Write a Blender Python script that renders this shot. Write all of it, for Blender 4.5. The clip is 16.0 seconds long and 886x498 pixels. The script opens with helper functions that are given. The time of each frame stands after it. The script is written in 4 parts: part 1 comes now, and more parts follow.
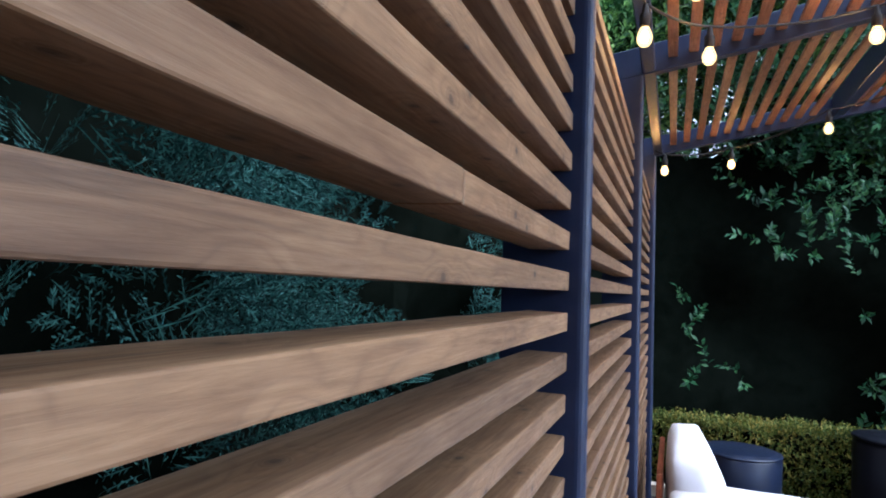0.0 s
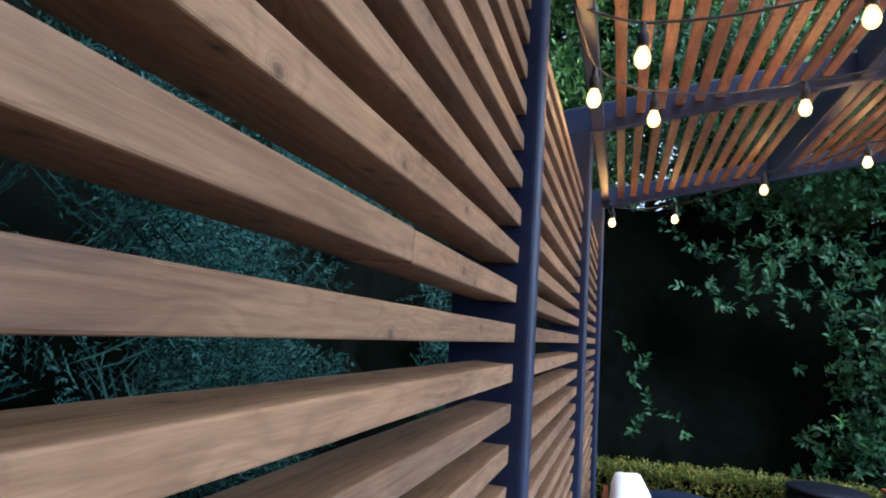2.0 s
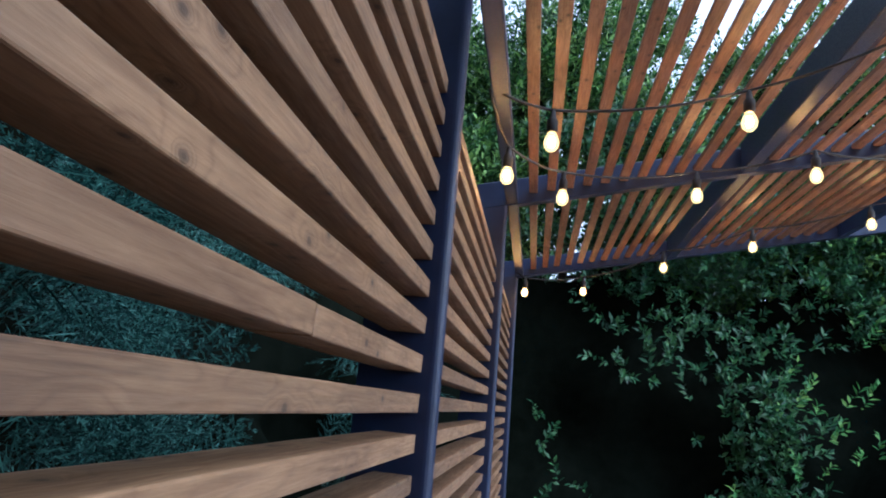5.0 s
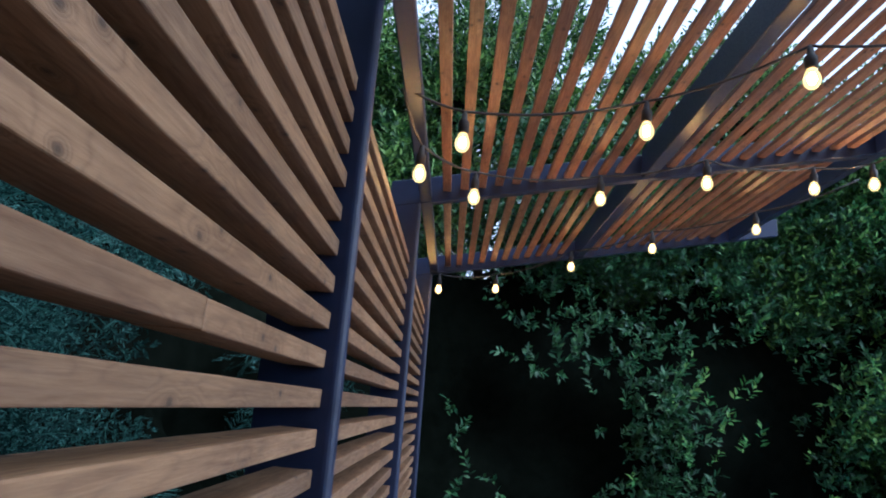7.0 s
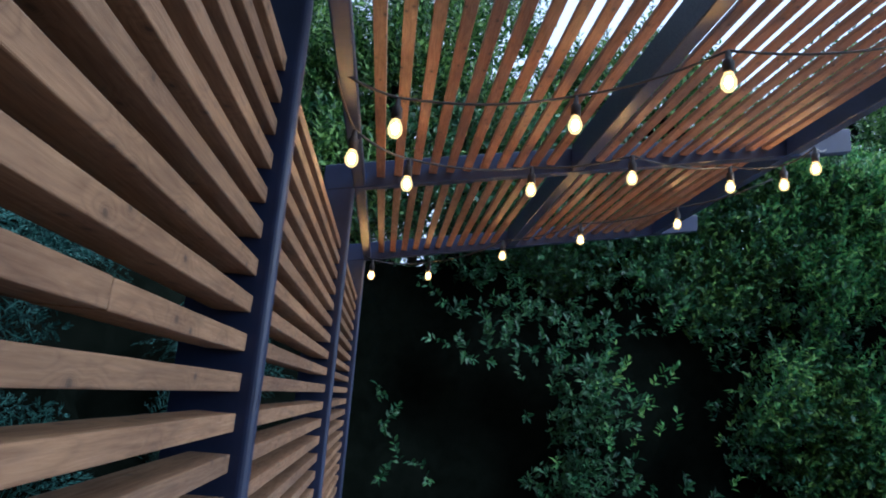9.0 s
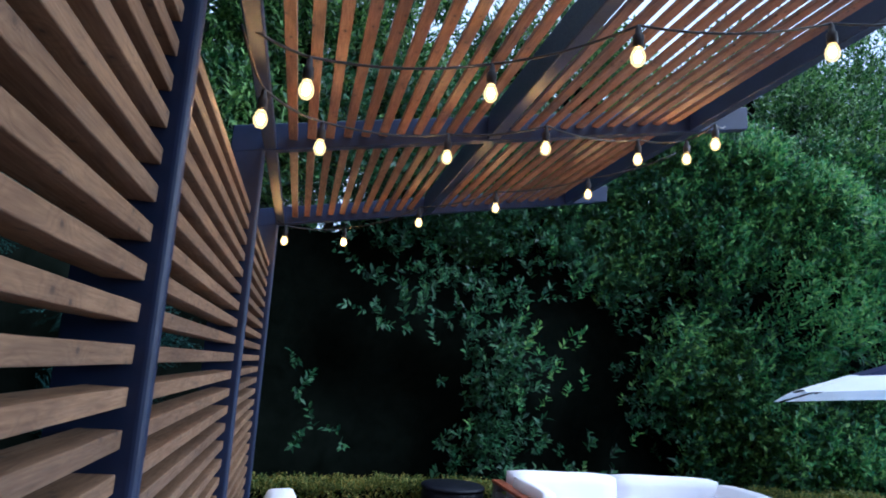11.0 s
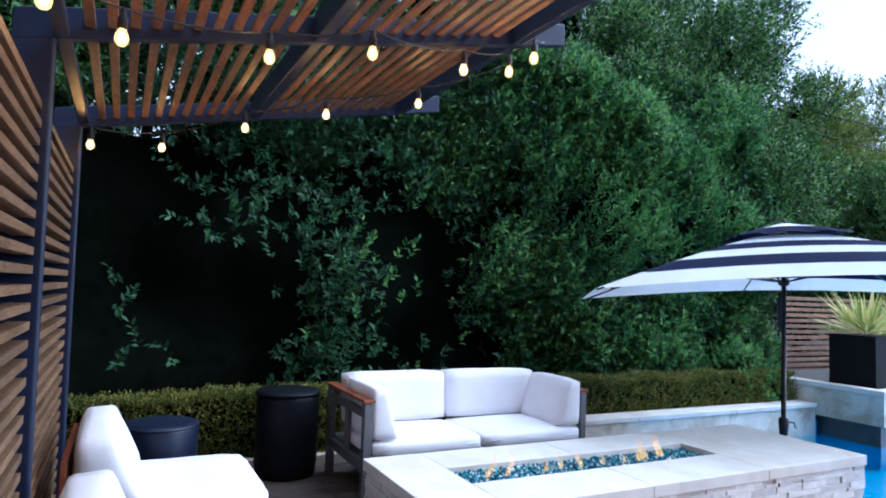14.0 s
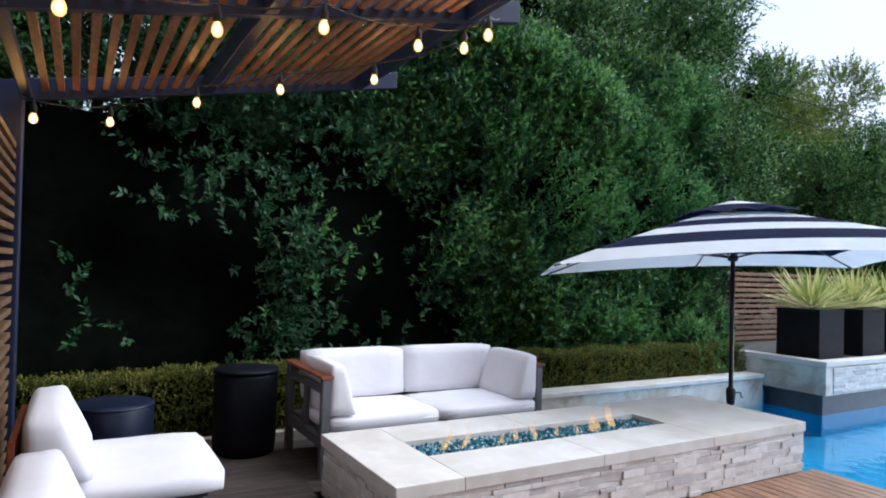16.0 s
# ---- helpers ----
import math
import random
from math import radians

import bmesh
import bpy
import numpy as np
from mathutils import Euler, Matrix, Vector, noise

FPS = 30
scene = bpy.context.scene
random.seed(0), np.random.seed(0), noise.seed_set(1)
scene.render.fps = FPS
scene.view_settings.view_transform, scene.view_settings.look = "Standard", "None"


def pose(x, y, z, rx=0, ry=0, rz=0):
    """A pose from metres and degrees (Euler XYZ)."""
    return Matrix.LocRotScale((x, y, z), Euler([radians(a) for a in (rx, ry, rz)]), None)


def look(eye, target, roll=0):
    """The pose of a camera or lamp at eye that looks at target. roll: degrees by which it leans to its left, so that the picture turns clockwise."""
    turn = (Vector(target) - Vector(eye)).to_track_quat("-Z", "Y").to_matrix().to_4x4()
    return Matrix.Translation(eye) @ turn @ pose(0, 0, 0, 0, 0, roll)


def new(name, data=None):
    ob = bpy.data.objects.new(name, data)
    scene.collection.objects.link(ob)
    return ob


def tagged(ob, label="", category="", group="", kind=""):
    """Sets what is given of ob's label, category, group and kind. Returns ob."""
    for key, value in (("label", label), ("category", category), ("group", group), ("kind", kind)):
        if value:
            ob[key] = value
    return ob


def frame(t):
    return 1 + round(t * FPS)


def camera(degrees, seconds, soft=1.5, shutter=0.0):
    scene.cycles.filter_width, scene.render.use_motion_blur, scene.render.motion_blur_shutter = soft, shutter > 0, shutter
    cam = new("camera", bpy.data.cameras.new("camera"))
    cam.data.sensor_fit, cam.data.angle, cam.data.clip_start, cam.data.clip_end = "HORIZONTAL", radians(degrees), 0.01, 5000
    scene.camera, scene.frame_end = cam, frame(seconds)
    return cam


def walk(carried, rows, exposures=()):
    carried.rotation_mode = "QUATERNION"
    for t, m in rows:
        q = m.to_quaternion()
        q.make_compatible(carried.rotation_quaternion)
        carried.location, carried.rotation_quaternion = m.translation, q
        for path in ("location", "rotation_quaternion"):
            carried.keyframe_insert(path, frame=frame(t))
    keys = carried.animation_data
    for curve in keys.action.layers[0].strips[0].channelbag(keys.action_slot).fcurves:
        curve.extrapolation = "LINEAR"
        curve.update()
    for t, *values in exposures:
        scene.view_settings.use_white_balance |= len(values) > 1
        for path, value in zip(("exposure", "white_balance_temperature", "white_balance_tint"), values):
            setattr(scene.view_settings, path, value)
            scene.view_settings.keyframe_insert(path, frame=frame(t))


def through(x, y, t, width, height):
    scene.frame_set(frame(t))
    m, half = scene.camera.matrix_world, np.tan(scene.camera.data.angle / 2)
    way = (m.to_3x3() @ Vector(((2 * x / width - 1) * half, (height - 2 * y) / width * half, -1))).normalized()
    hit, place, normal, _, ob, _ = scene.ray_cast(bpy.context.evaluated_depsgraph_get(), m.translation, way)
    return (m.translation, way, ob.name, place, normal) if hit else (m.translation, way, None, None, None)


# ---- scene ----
cam = camera(70.2, 16.0, soft=1.9)
PATH = [
    (0, (0.171, 0.097, 1.42), (-0.52, 1.97, 1.534), 3.0),
    (0.5, (0.173, 0.089, 1.425), (-0.49, 1.969, 1.575), 3.7),
    (1, (0.175, 0.086, 1.426), (-0.463, 1.974, 1.593), 4.0),
    (1.5, (0.178, 0.08, 1.429), (-0.419, 1.979, 1.627), 4.1),
    (2, (0.181, 0.075, 1.434), (-0.373, 1.98, 1.686), 4.7),
    (2.5, (0.184, 0.07, 1.437), (-0.345, 1.975, 1.738), 5.1),
    (3, (0.188, 0.066, 1.438), (-0.32, 1.971, 1.777), 5.4),
    (3.5, (0.191, 0.062, 1.439), (-0.285, 1.966, 1.825), 5.7),
    (4, (0.193, 0.056, 1.443), (-0.227, 1.963, 1.873), 6.0),
    (6.5, (0.226, 0.038, 1.445), (0.09, 1.973, 1.933), 5.3),
    (7, (0.232, 0.029, 1.443), (0.171, 1.969, 1.925), 5.2),
    (7.5, (0.236, 0.025, 1.443), (0.216, 1.968, 1.917), 5.2),
    (8, (0.238, 0.024, 1.442), (0.274, 1.968, 1.909), 5.2),
    (8.5, (0.245, 0.021, 1.441), (0.332, 1.966, 1.9), 5.1),
    (9, (0.252, 0.019, 1.441), (0.395, 1.96, 1.901), 5.2),
    (11.5, (0.274, 0.033, 1.451), (0.78, 1.941, 1.776), 3.6),
    (12, (0.278, 0.023, 1.443), (0.892, 1.907, 1.709), 3.0),
    (12.5, (0.285, 0.009, 1.444), (0.981, 1.871, 1.664), 2.9),
    (13, (0.297, -0.021, 1.423), (1.06, 1.819, 1.606), 2.4),
    (13.5, (0.301, -0.022, 1.42), (1.141, 1.786, 1.581), 2.2),
    (14, (0.314, -0.03, 1.417), (1.214, 1.751, 1.548), 2.1),
    (14.5, (0.325, -0.043, 1.413), (1.285, 1.707, 1.523), 2.1),
    (15, (0.343, -0.061, 1.402), (1.328, 1.677, 1.493), 2.0),
    (15.5, (0.344, -0.069, 1.402), (1.343, 1.662, 1.479), 1.8),
    (16, (0.35, -0.074, 1.411), (1.351, 1.657, 1.476), 1.8),
]
walk(cam, [(t, look(eye, target, roll)) for t, eye, target, roll in PATH], [(0, 1.55, 4900, 10), (4, 1.45, 4850, 10), (6.5, 1.12, 4800, 10), (9, 0.98, 4750, 10), (12.5, 1.0, 4550, 10), (14, 0.93, 4780, 10), (16, 0.66, 5450, 10)])

# ---- world and light ----
world = bpy.data.worlds.new("dusk_sky")
scene.world = world
world.use_nodes = True
wn = world.node_tree
bg = wn.nodes["Background"]
sky = wn.nodes.new("ShaderNodeTexSky")
sky.sky_type = "NISHITA"
sky.sun_disc = False
sky.sun_elevation = radians(43)
sky.sun_rotation = radians(98)
sky.air_density, sky.dust_density, sky.ozone_density = 1.0, 3.0, 2.0
# thin bright evening haze over the clear sky
haze = wn.nodes.new("ShaderNodeMix")
haze.data_type = "RGBA"
haze.inputs[7].default_value = (10.0, 10.2, 10.6, 1)
cover = wn.nodes.new("ShaderNodeTexNoise")
cover.inputs["Scale"].default_value = 2.0
cover.inputs["Detail"].default_value = 4.0
share = wn.nodes.new("ShaderNodeMapRange")
share.inputs["To Min"].default_value = 0.5
share.inputs["To Max"].default_value = 0.9
way = wn.nodes.new("ShaderNodeTexCoord")
wn.links.new(way.outputs["Generated"], cover.inputs["Vector"])
wn.links.new(cover.outputs["Fac"], share.inputs["Value"])
wn.links.new(share.outputs[0], haze.inputs[0])
wn.links.new(sky.outputs[0], haze.inputs[6])
wn.links.new(haze.outputs[2], bg.inputs[0])
bg.inputs[1].default_value = 0.08
sun = new("sun", bpy.data.lights.new("sun", "SUN"))
sun.data.energy, sun.data.angle, sun.data.color = 3.2, radians(80), (1.0, 0.95, 0.88)
sun.matrix_world = look((8, -1.2, 7.6), (0, 0, 0))


# ---- materials ----
def nodes_of(name):
    m = bpy.data.materials.new(name)
    m.use_nodes = True
    t = m.node_tree
    return m, t, t.nodes["Principled BSDF"]


def add(t, kind, **values):
    n = t.nodes.new("ShaderNode" + kind)
    for k, v in values.items():
        n.inputs[k].default_value = v
    return n


def ramp(t, fac, stops):
    r = t.nodes.new("ShaderNodeValToRGB")
    e = r.color_ramp.elements
    while len(e) < len(stops):
        e.new(0.5)
    for el, (p, c) in zip(e, stops):
        el.position = p
        el.color = (*c, 1) if len(c) == 3 else c
    t.links.new(fac, r.inputs[0])
    return r


def mix(t, fac, a, b, mode="MIX"):
    n = t.nodes.new("ShaderNodeMix")
    n.data_type, n.blend_type = "RGBA", mode
    for sock, v in ((n.inputs[0], fac), (n.inputs[6], a), (n.inputs[7], b)):
        if isinstance(v, (int, float)):
            sock.default_value = v
        elif isinstance(v, tuple):
            sock.default_value = (*v, 1)
        else:
            t.links.new(v, sock)
    return n.outputs[2]


def coords(t, scale=(1, 1, 1), shift=True):
    """Object coordinates, stretched, moved apart from object to object."""
    c = t.nodes.new("ShaderNodeTexCoord")
    m = t.nodes.new("ShaderNodeMapping")
    m.inputs["Scale"].default_value = scale
    t.links.new(c.outputs["Object"], m.inputs["Vector"])
    if shift:
        o = t.nodes.new("ShaderNodeObjectInfo")
        k = t.nodes.new("ShaderNodeMath")
        k.operation = "MULTIPLY"
        k.inputs[1].default_value = 37.0
        t.links.new(o.outputs["Random"], k.inputs[0])
        x = t.nodes.new("ShaderNodeCombineXYZ")
        for i in range(3):
            t.links.new(k.outputs[0], x.inputs[i])
        t.links.new(x.outputs[0], m.inputs["Location"])
    return m.outputs[0]


def noise_tex(t, vec, scale, detail=5.0, rough=0.55, dist=0.0):
    n = add(t, "TexNoise", Scale=scale, Detail=detail, Roughness=rough, Distortion=dist)
    t.links.new(vec, n.inputs["Vector"])
    return n.outputs["Fac"]


def bump(t, b, height, strength, dist=0.01):
    n = add(t, "Bump", Strength=strength, Distance=dist)
    t.links.new(height, n.inputs["Height"])
    t.links.new(n.outputs[0], b.inputs["Normal"])


def wood(name, dark, mid, light, along="y", grain=220.0, rough=0.55, knots=True, spread=0.25):
    """Sawn softwood: growth lines that bend round the knots, fine pores, worn and stained patches."""
    m, t, b = nodes_of(name)
    ax = {"x": 0, "y": 1, "z": 2}[along]

    def stretched(k):
        s = [1.0, 1.0, 1.0]
        s[ax] = k
        return coords(t, tuple(s))

    def math_node(op, a, b2, c=None):
        n = t.nodes.new("ShaderNodeMath")
        n.operation = op
        for i, v in enumerate((a, b2, c)):
            if v is None:
                continue
            if isinstance(v, (int, float)):
                n.inputs[i].default_value = v
            else:
                t.links.new(v, n.inputs[i])
        return n.outputs[0]
    fine = noise_tex(t, stretched(0.06), grain, 5, 0.7, 0.4)
    field = noise_tex(t, stretched(0.1), grain * 0.11, 2, 0.45, 0.6)
    near = None
    if knots:
        sp = t.nodes.new("ShaderNodeSeparateXYZ")
        t.links.new(stretched(1.0), sp.inputs[0])
        o1, o2 = [i for i in range(3) if i != ax]
        cb = t.nodes.new("ShaderNodeCombineXYZ")
        t.links.new(math_node("MULTIPLY", sp.outputs[ax], 0.72), cb.inputs[0])
        t.links.new(math_node("ADD", sp.outputs[o1], sp.outputs[o2]), cb.inputs[1])
        vor = add(t, "TexVoronoi", Scale=12.0, Randomness=1.0)
        vor.voronoi_dimensions = "2D"
        t.links.new(cb.outputs[0], vor.inputs["Vector"])
        near = math_node("MULTIPLY_ADD", noise_tex(t, stretched(0.5), 55, 3), 0.07, vor.outputs["Distance"])
        bend = ramp(t, near, [(0.03, (0.5, 0.5, 0.5)), (0.16, (0.16, 0.16, 0.16)), (0.42, (0, 0, 0))]).outputs[0]
        field = math_node("ADD", field, bend)
    lines = math_node("PINGPONG", field, 0.045)
    ln = ramp(t, lines, [(0.0, (0.62, 0.56, 0.52)), (0.018, (0.92, 0.9, 0.88)), (0.045, (1.04, 1.04, 1.03))]).outputs[0]
    broad = noise_tex(t, stretched(0.3), 7.0, 4, 0.6, 1.0)
    col = ramp(t, fine, [(0.25, dark), (0.5, mid), (0.78, light)]).outputs[0]
    col = mix(t, 0.55, col, ln, "MULTIPLY")
    col = mix(t, 1.0, col, ramp(t, broad, [(0.3, (0.7, 0.64, 0.6)), (0.52, (1.0, 1.0, 1.0)), (0.7, (1.16, 1.16, 1.14))]).outputs[0], "MULTIPLY")
    if knots:
        k = ramp(t, near, [(0.05, (0.95, 0.95, 0.95)), (0.07, (0.75, 0.75, 0.75)), (0.095, (0.3, 0.3, 0.3)), (0.17, (0, 0, 0))]).outputs[0]
        col = mix(t, k, col, tuple(c2 * 0.3 for c2 in dark))
        # weathered grey scuffs and dark streaks
        scuff = noise_tex(t, stretched(0.35), 16.0, 5, 0.7, 0.6)
        col = mix(t, ramp(t, scuff, [(0.65, (0, 0, 0)), (0.76, (0.35, 0.35, 0.35))]).outputs[0], col, (0.2, 0.185, 0.18))
        streak = noise_tex(t, stretched(0.09), 34.0, 4, 0.65, 0.5)
        col = mix(t, ramp(t, streak, [(0.62, (0, 0, 0)), (0.72, (0.6, 0.6, 0.6))]).outputs[0], col, tuple(c2 * 0.42 for c2 in dark))
    blot = noise_tex(t, stretched(0.6), 5.0, 4, 0.65)
    col = mix(t, 1.0, col, ramp(t, blot, [(0.34, (0.74, 0.71, 0.69)), (0.6, (1.06, 1.05, 1.05))]).outputs[0], "MULTIPLY")
    o = t.nodes.new("ShaderNodeObjectInfo")
    val = ramp(t, o.outputs["Random"], [(0.0, (1 - spread, 1 - spread * 1.05, 1 - spread * 1.05)), (1.0, (1 + spread * 0.6, 1 + spread * 0.55, 1 + spread * 0.5))]).outputs[0]
    col = mix(t, 1.0, col, val, "MULTIPLY")
    t.links.new(col, b.inputs["Base Color"])
    r = ramp(t, fine, [(0.3, (rough + 0.15,) * 3), (0.7, (rough - 0.08,) * 3)]).outputs[0]
    t.links.new(r, b.inputs["Roughness"])
    bump(t, b, math_node("MULTIPLY_ADD", lines, 4.0, fine), 0.35, 0.0015)
    return m


def painted(name, col, rough=0.4, metal=0.0, var=0.25, scale=9.0, bumpy=0.08):
    m, t, b = nodes_of(name)
    v = coords(t)
    n = noise_tex(t, v, scale, 6, 0.65)
    c = ramp(t, n, [(0.3, tuple(x * (1 - var) for x in col)), (0.7, tuple(min(1, x * (1 + var)) for x in col))]).outputs[0]
    t.links.new(c, b.inputs["Base Color"])
    f = noise_tex(t, v, scale * 25, 3)
    r = ramp(t, f, [(0.3, (max(0.05, rough - 0.1),) * 3), (0.7, (rough + 0.12,) * 3)]).outputs[0]
    t.links.new(r, b.inputs["Roughness"])
    b.inputs["Metallic"].default_value = metal
    bump(t, b, f, bumpy, 0.002)
    return m


def stone(name, a, c, scale=6.0, rough=0.7, spread=0.2, stain=None, bumpy=0.3):
    m, t, b = nodes_of(name)
    v = coords(t)
    n = noise_tex(t, v, scale, 8, 0.65, 0.4)
    col = ramp(t, n, [(0.28, a), (0.7, c)]).outputs[0]
    if stain:
        s = noise_tex(t, v, 2.2, 4, 0.6, 0.5)
        k = ramp(t, s, [(0.48, (0, 0, 0)), (0.64, (0.8, 0.8, 0.8))]).outputs[0]
        col = mix(t, k, col, stain)
    o = t.nodes.new("ShaderNodeObjectInfo")
    val = ramp(t, o.outputs["Random"], [(0.0, (1 - spread, 1 - spread, 1 - spread * 0.9)), (0.5, (1.0, 0.98, 0.95)), (1.0, (1 + spread * 0.5,) * 3)]).outputs[0]
    col = mix(t, 1.0, col, val, "MULTIPLY")
    t.links.new(col, b.inputs["Base Color"])
    b.inputs["Roughness"].default_value = rough
    f = noise_tex(t, v, scale * 12, 5, 0.6)
    bump(t, b, f, bumpy, 0.004)
    return m


def leaf_mat(name, dark, mid, light, rough=0.42, through=0.25, gloss=0.22):
    m, t, b = nodes_of(name)
    g = t.nodes.new("ShaderNodeNewGeometry")
    c = t.nodes.new("ShaderNodeTexCoord")
    patch = noise_tex(t, c.outputs["Object"], 1.6, 3, 0.6)
    k = t.nodes.new("ShaderNodeMath")
    k.operation = "MULTIPLY_ADD"
    k.inputs[1].default_value = 0.55
    t.links.new(g.outputs["Random Per Island"], k.inputs[0])
    h = t.nodes.new("ShaderNodeMath")
    h.operation = "MULTIPLY"
    h.inputs[1].default_value = 0.5
    t.links.new(patch, h.inputs[0])
    t.links.new(h.outputs[0], k.inputs[2])
    col = ramp(t, k.outputs[0], [(0.2, dark), (0.5, mid), (0.82, light)]).outputs[0]
    t.links.new(col, b.inputs["Base Color"])
    b.inputs["Roughness"].default_value = rough + 0.12
    b.inputs["Specular IOR Level"].default_value = gloss
    tr = t.nodes.new("ShaderNodeBsdfTranslucent")
    t.links.new(col, tr.inputs[0])
    ms = t.nodes.new("ShaderNodeMixShader")
    ms.inputs[0].default_value = through
    t.links.new(b.outputs[0], ms.inputs[1])
    t.links.new(tr.outputs[0], ms.inputs[2])
    t.links.new(ms.outputs[0], t.nodes["Material Output"].inputs["Surface"])
    return m


def glow(name, col, strength):
    m, t, b = nodes_of(name)
    b.inputs["Base Color"].default_value = (0.8, 0.75, 0.6, 1)
    b.inputs["Emission Color"].default_value = (*col, 1)
    b.inputs["Emission Strength"].default_value = strength
    return m


SLAT = wood("stained_cedar_slat", (0.143, 0.083, 0.04), (0.198, 0.121, 0.06), (0.258, 0.165, 0.088), "y", 150, 0.6)
ROOFWOOD = wood("roof_slat_cedar", (0.13, 0.055, 0.025), (0.24, 0.115, 0.052), (0.33, 0.18, 0.09), "y", 200, 0.5)
FENCEWOOD = wood("fence_cedar", (0.12, 0.06, 0.03), (0.24, 0.13, 0.07), (0.34, 0.2, 0.115), "x", 120, 0.6)
DECKGREY = wood("weathered_deck", (0.045, 0.033, 0.029), (0.085, 0.065, 0.056), (0.14, 0.11, 0.098), "x", 160, 0.6, False)
DECKRED = wood("oiled_hardwood_deck", (0.24, 0.125, 0.07), (0.38, 0.215, 0.125), (0.48, 0.3, 0.19), "y", 160, 0.5, False)
TEAK = wood("red_teak", (0.13, 0.035, 0.015), (0.26, 0.075, 0.03), (0.34, 0.12, 0.05), "y", 160, 0.4, False)
STEEL = painted("dark_blue_grey_steel", (0.012, 0.019, 0.05), 0.45, 0.0, 0.25, 7)
STEEL.node_tree.nodes["Principled BSDF"].inputs["Specular IOR Level"].default_value = 0.35
FRAME = painted("grey_aluminium_frame", (0.13, 0.13, 0.14), 0.4, 0.3, 0.15)
BLACK = painted("black_pot_paint", (0.008, 0.008, 0.01), 0.6, 0.0, 0.3)
NAVY = painted("navy_glaze", (0.005, 0.01, 0.03), 0.42, 0.0, 0.35, 5)
BLACKCOVER = painted("black_barrel", (0.005, 0.006, 0.01), 0.5, 0.0, 0.4, 4)
CABLE = painted("black_rubber_cable", (0.012, 0.011, 0.011), 0.6)
POLE = painted("bronze_pole", (0.02, 0.016, 0.016), 0.35, 0.4)
FILAMENT = glow("bulb_filament", (1.0, 0.46, 0.11), 220.0)
m, t, b = nodes_of("warm_bulb_glass")
em = add(t, "Emission", Strength=1.5)
em.inputs[0].default_value = (1.0, 0.58, 0.17, 1)
tp = t.nodes.new("ShaderNodeBsdfTransparent")
ms = t.nodes.new("ShaderNodeMixShader")
ms.inputs[0].default_value = 0.5
t.links.new(tp.outputs[0], ms.inputs[1])
t.links.new(em.outputs[0], ms.inputs[2])
t.links.new(ms.outputs[0], t.nodes["Material Output"].inputs["Surface"])
BULB = m
SLAB = stone("limestone_slab", (0.62, 0.59, 0.54), (0.76, 0.73, 0.69), 5, 0.55, 0.05, (0.6, 0.55, 0.48), 0.12)
LEDGER = stone("ledger_stone", (0.52, 0.49, 0.47), (0.78, 0.75, 0.72), 9, 0.75, 0.24, None, 0.5)
# dark backing: shadow in the joints between stones put into its colour
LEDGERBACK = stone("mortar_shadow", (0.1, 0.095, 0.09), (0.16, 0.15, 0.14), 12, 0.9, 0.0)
COPING = stone("limestone_wall", (0.54, 0.49, 0.41), (0.72, 0.68, 0.6), 3.5, 0.7, 0.05, (0.36, 0.26, 0.16), 0.2)
DARKTILE = stone("dark_slate_tile", (0.018, 0.022, 0.028), (0.045, 0.052, 0.06), 6, 0.35, 0.1)
PLASTER = stone("blue_pool_plaster", (0.006, 0.2, 0.4), (0.012, 0.29, 0.52), 2, 0.6, 0.0)
SOIL = stone("dark_mulch", (0.015, 0.011, 0.008), (0.06, 0.042, 0.03), 20, 0.95, 0.0, None, 0.8)
GRAVEL = stone("dark_gravel", (0.03, 0.03, 0.032), (0.12, 0.12, 0.12), 60, 0.8, 0.0, None, 0.9)
BARK = stone("grey_brown_bark", (0.03, 0.024, 0.018), (0.09, 0.07, 0.055), 14, 0.9, 0.0, None, 0.9)
LAUREL = leaf_mat("laurel_leaf", (0.009, 0.034, 0.016), (0.026, 0.088, 0.036), (0.075, 0.18, 0.06), 0.28, 0.2, 0.34)
TREELEAF = leaf_mat("tree_leaf", (0.006, 0.026, 0.006), (0.032, 0.096, 0.021), (0.2, 0.35, 0.075), 0.36, 0.22, 0.28)
NEWLEAF = leaf_mat("new_growth_leaf", (0.03, 0.11, 0.035), (0.08, 0.22, 0.06), (0.22, 0.38, 0.09), 0.4, 0.3)
FARLEAF = leaf_mat("far_tree_leaf", (0.045, 0.08, 0.015), (0.11, 0.16, 0.03), (0.24, 0.29, 0.06), 0.5, 0.35)
BOXLEAF = leaf_mat("boxwood_leaf", (0.022, 0.05, 0.008), (0.09, 0.125, 0.02), (0.3, 0.24, 0.045), 0.45, 0.25)
CONIFER = leaf_mat("blue_green_conifer", (0.006, 0.024, 0.021), (0.026, 0.088, 0.078), (0.16, 0.38, 0.32), 0.5, 0.25)
for mt in (BLACK, BLACKCOVER):
    mt.node_tree.nodes["Principled BSDF"].inputs["Specular IOR Level"].default_value = 0.15
YUCCA = leaf_mat("variegated_yucca", (0.16, 0.24, 0.05), (0.58, 0.56, 0.18), (0.85, 0.78, 0.38), 0.45, 0.3)
# near-black: the shade deep in hedges and crowns, put into a colour
SHADE_CORE = stone("painted_foliage_shade", (0.002, 0.003, 0.002), (0.006, 0.008, 0.006), 8, 1.0, 0.0)
SHADE_CORE.node_tree.nodes["Principled BSDF"].inputs["Specular IOR Level"].default_value = 0.0


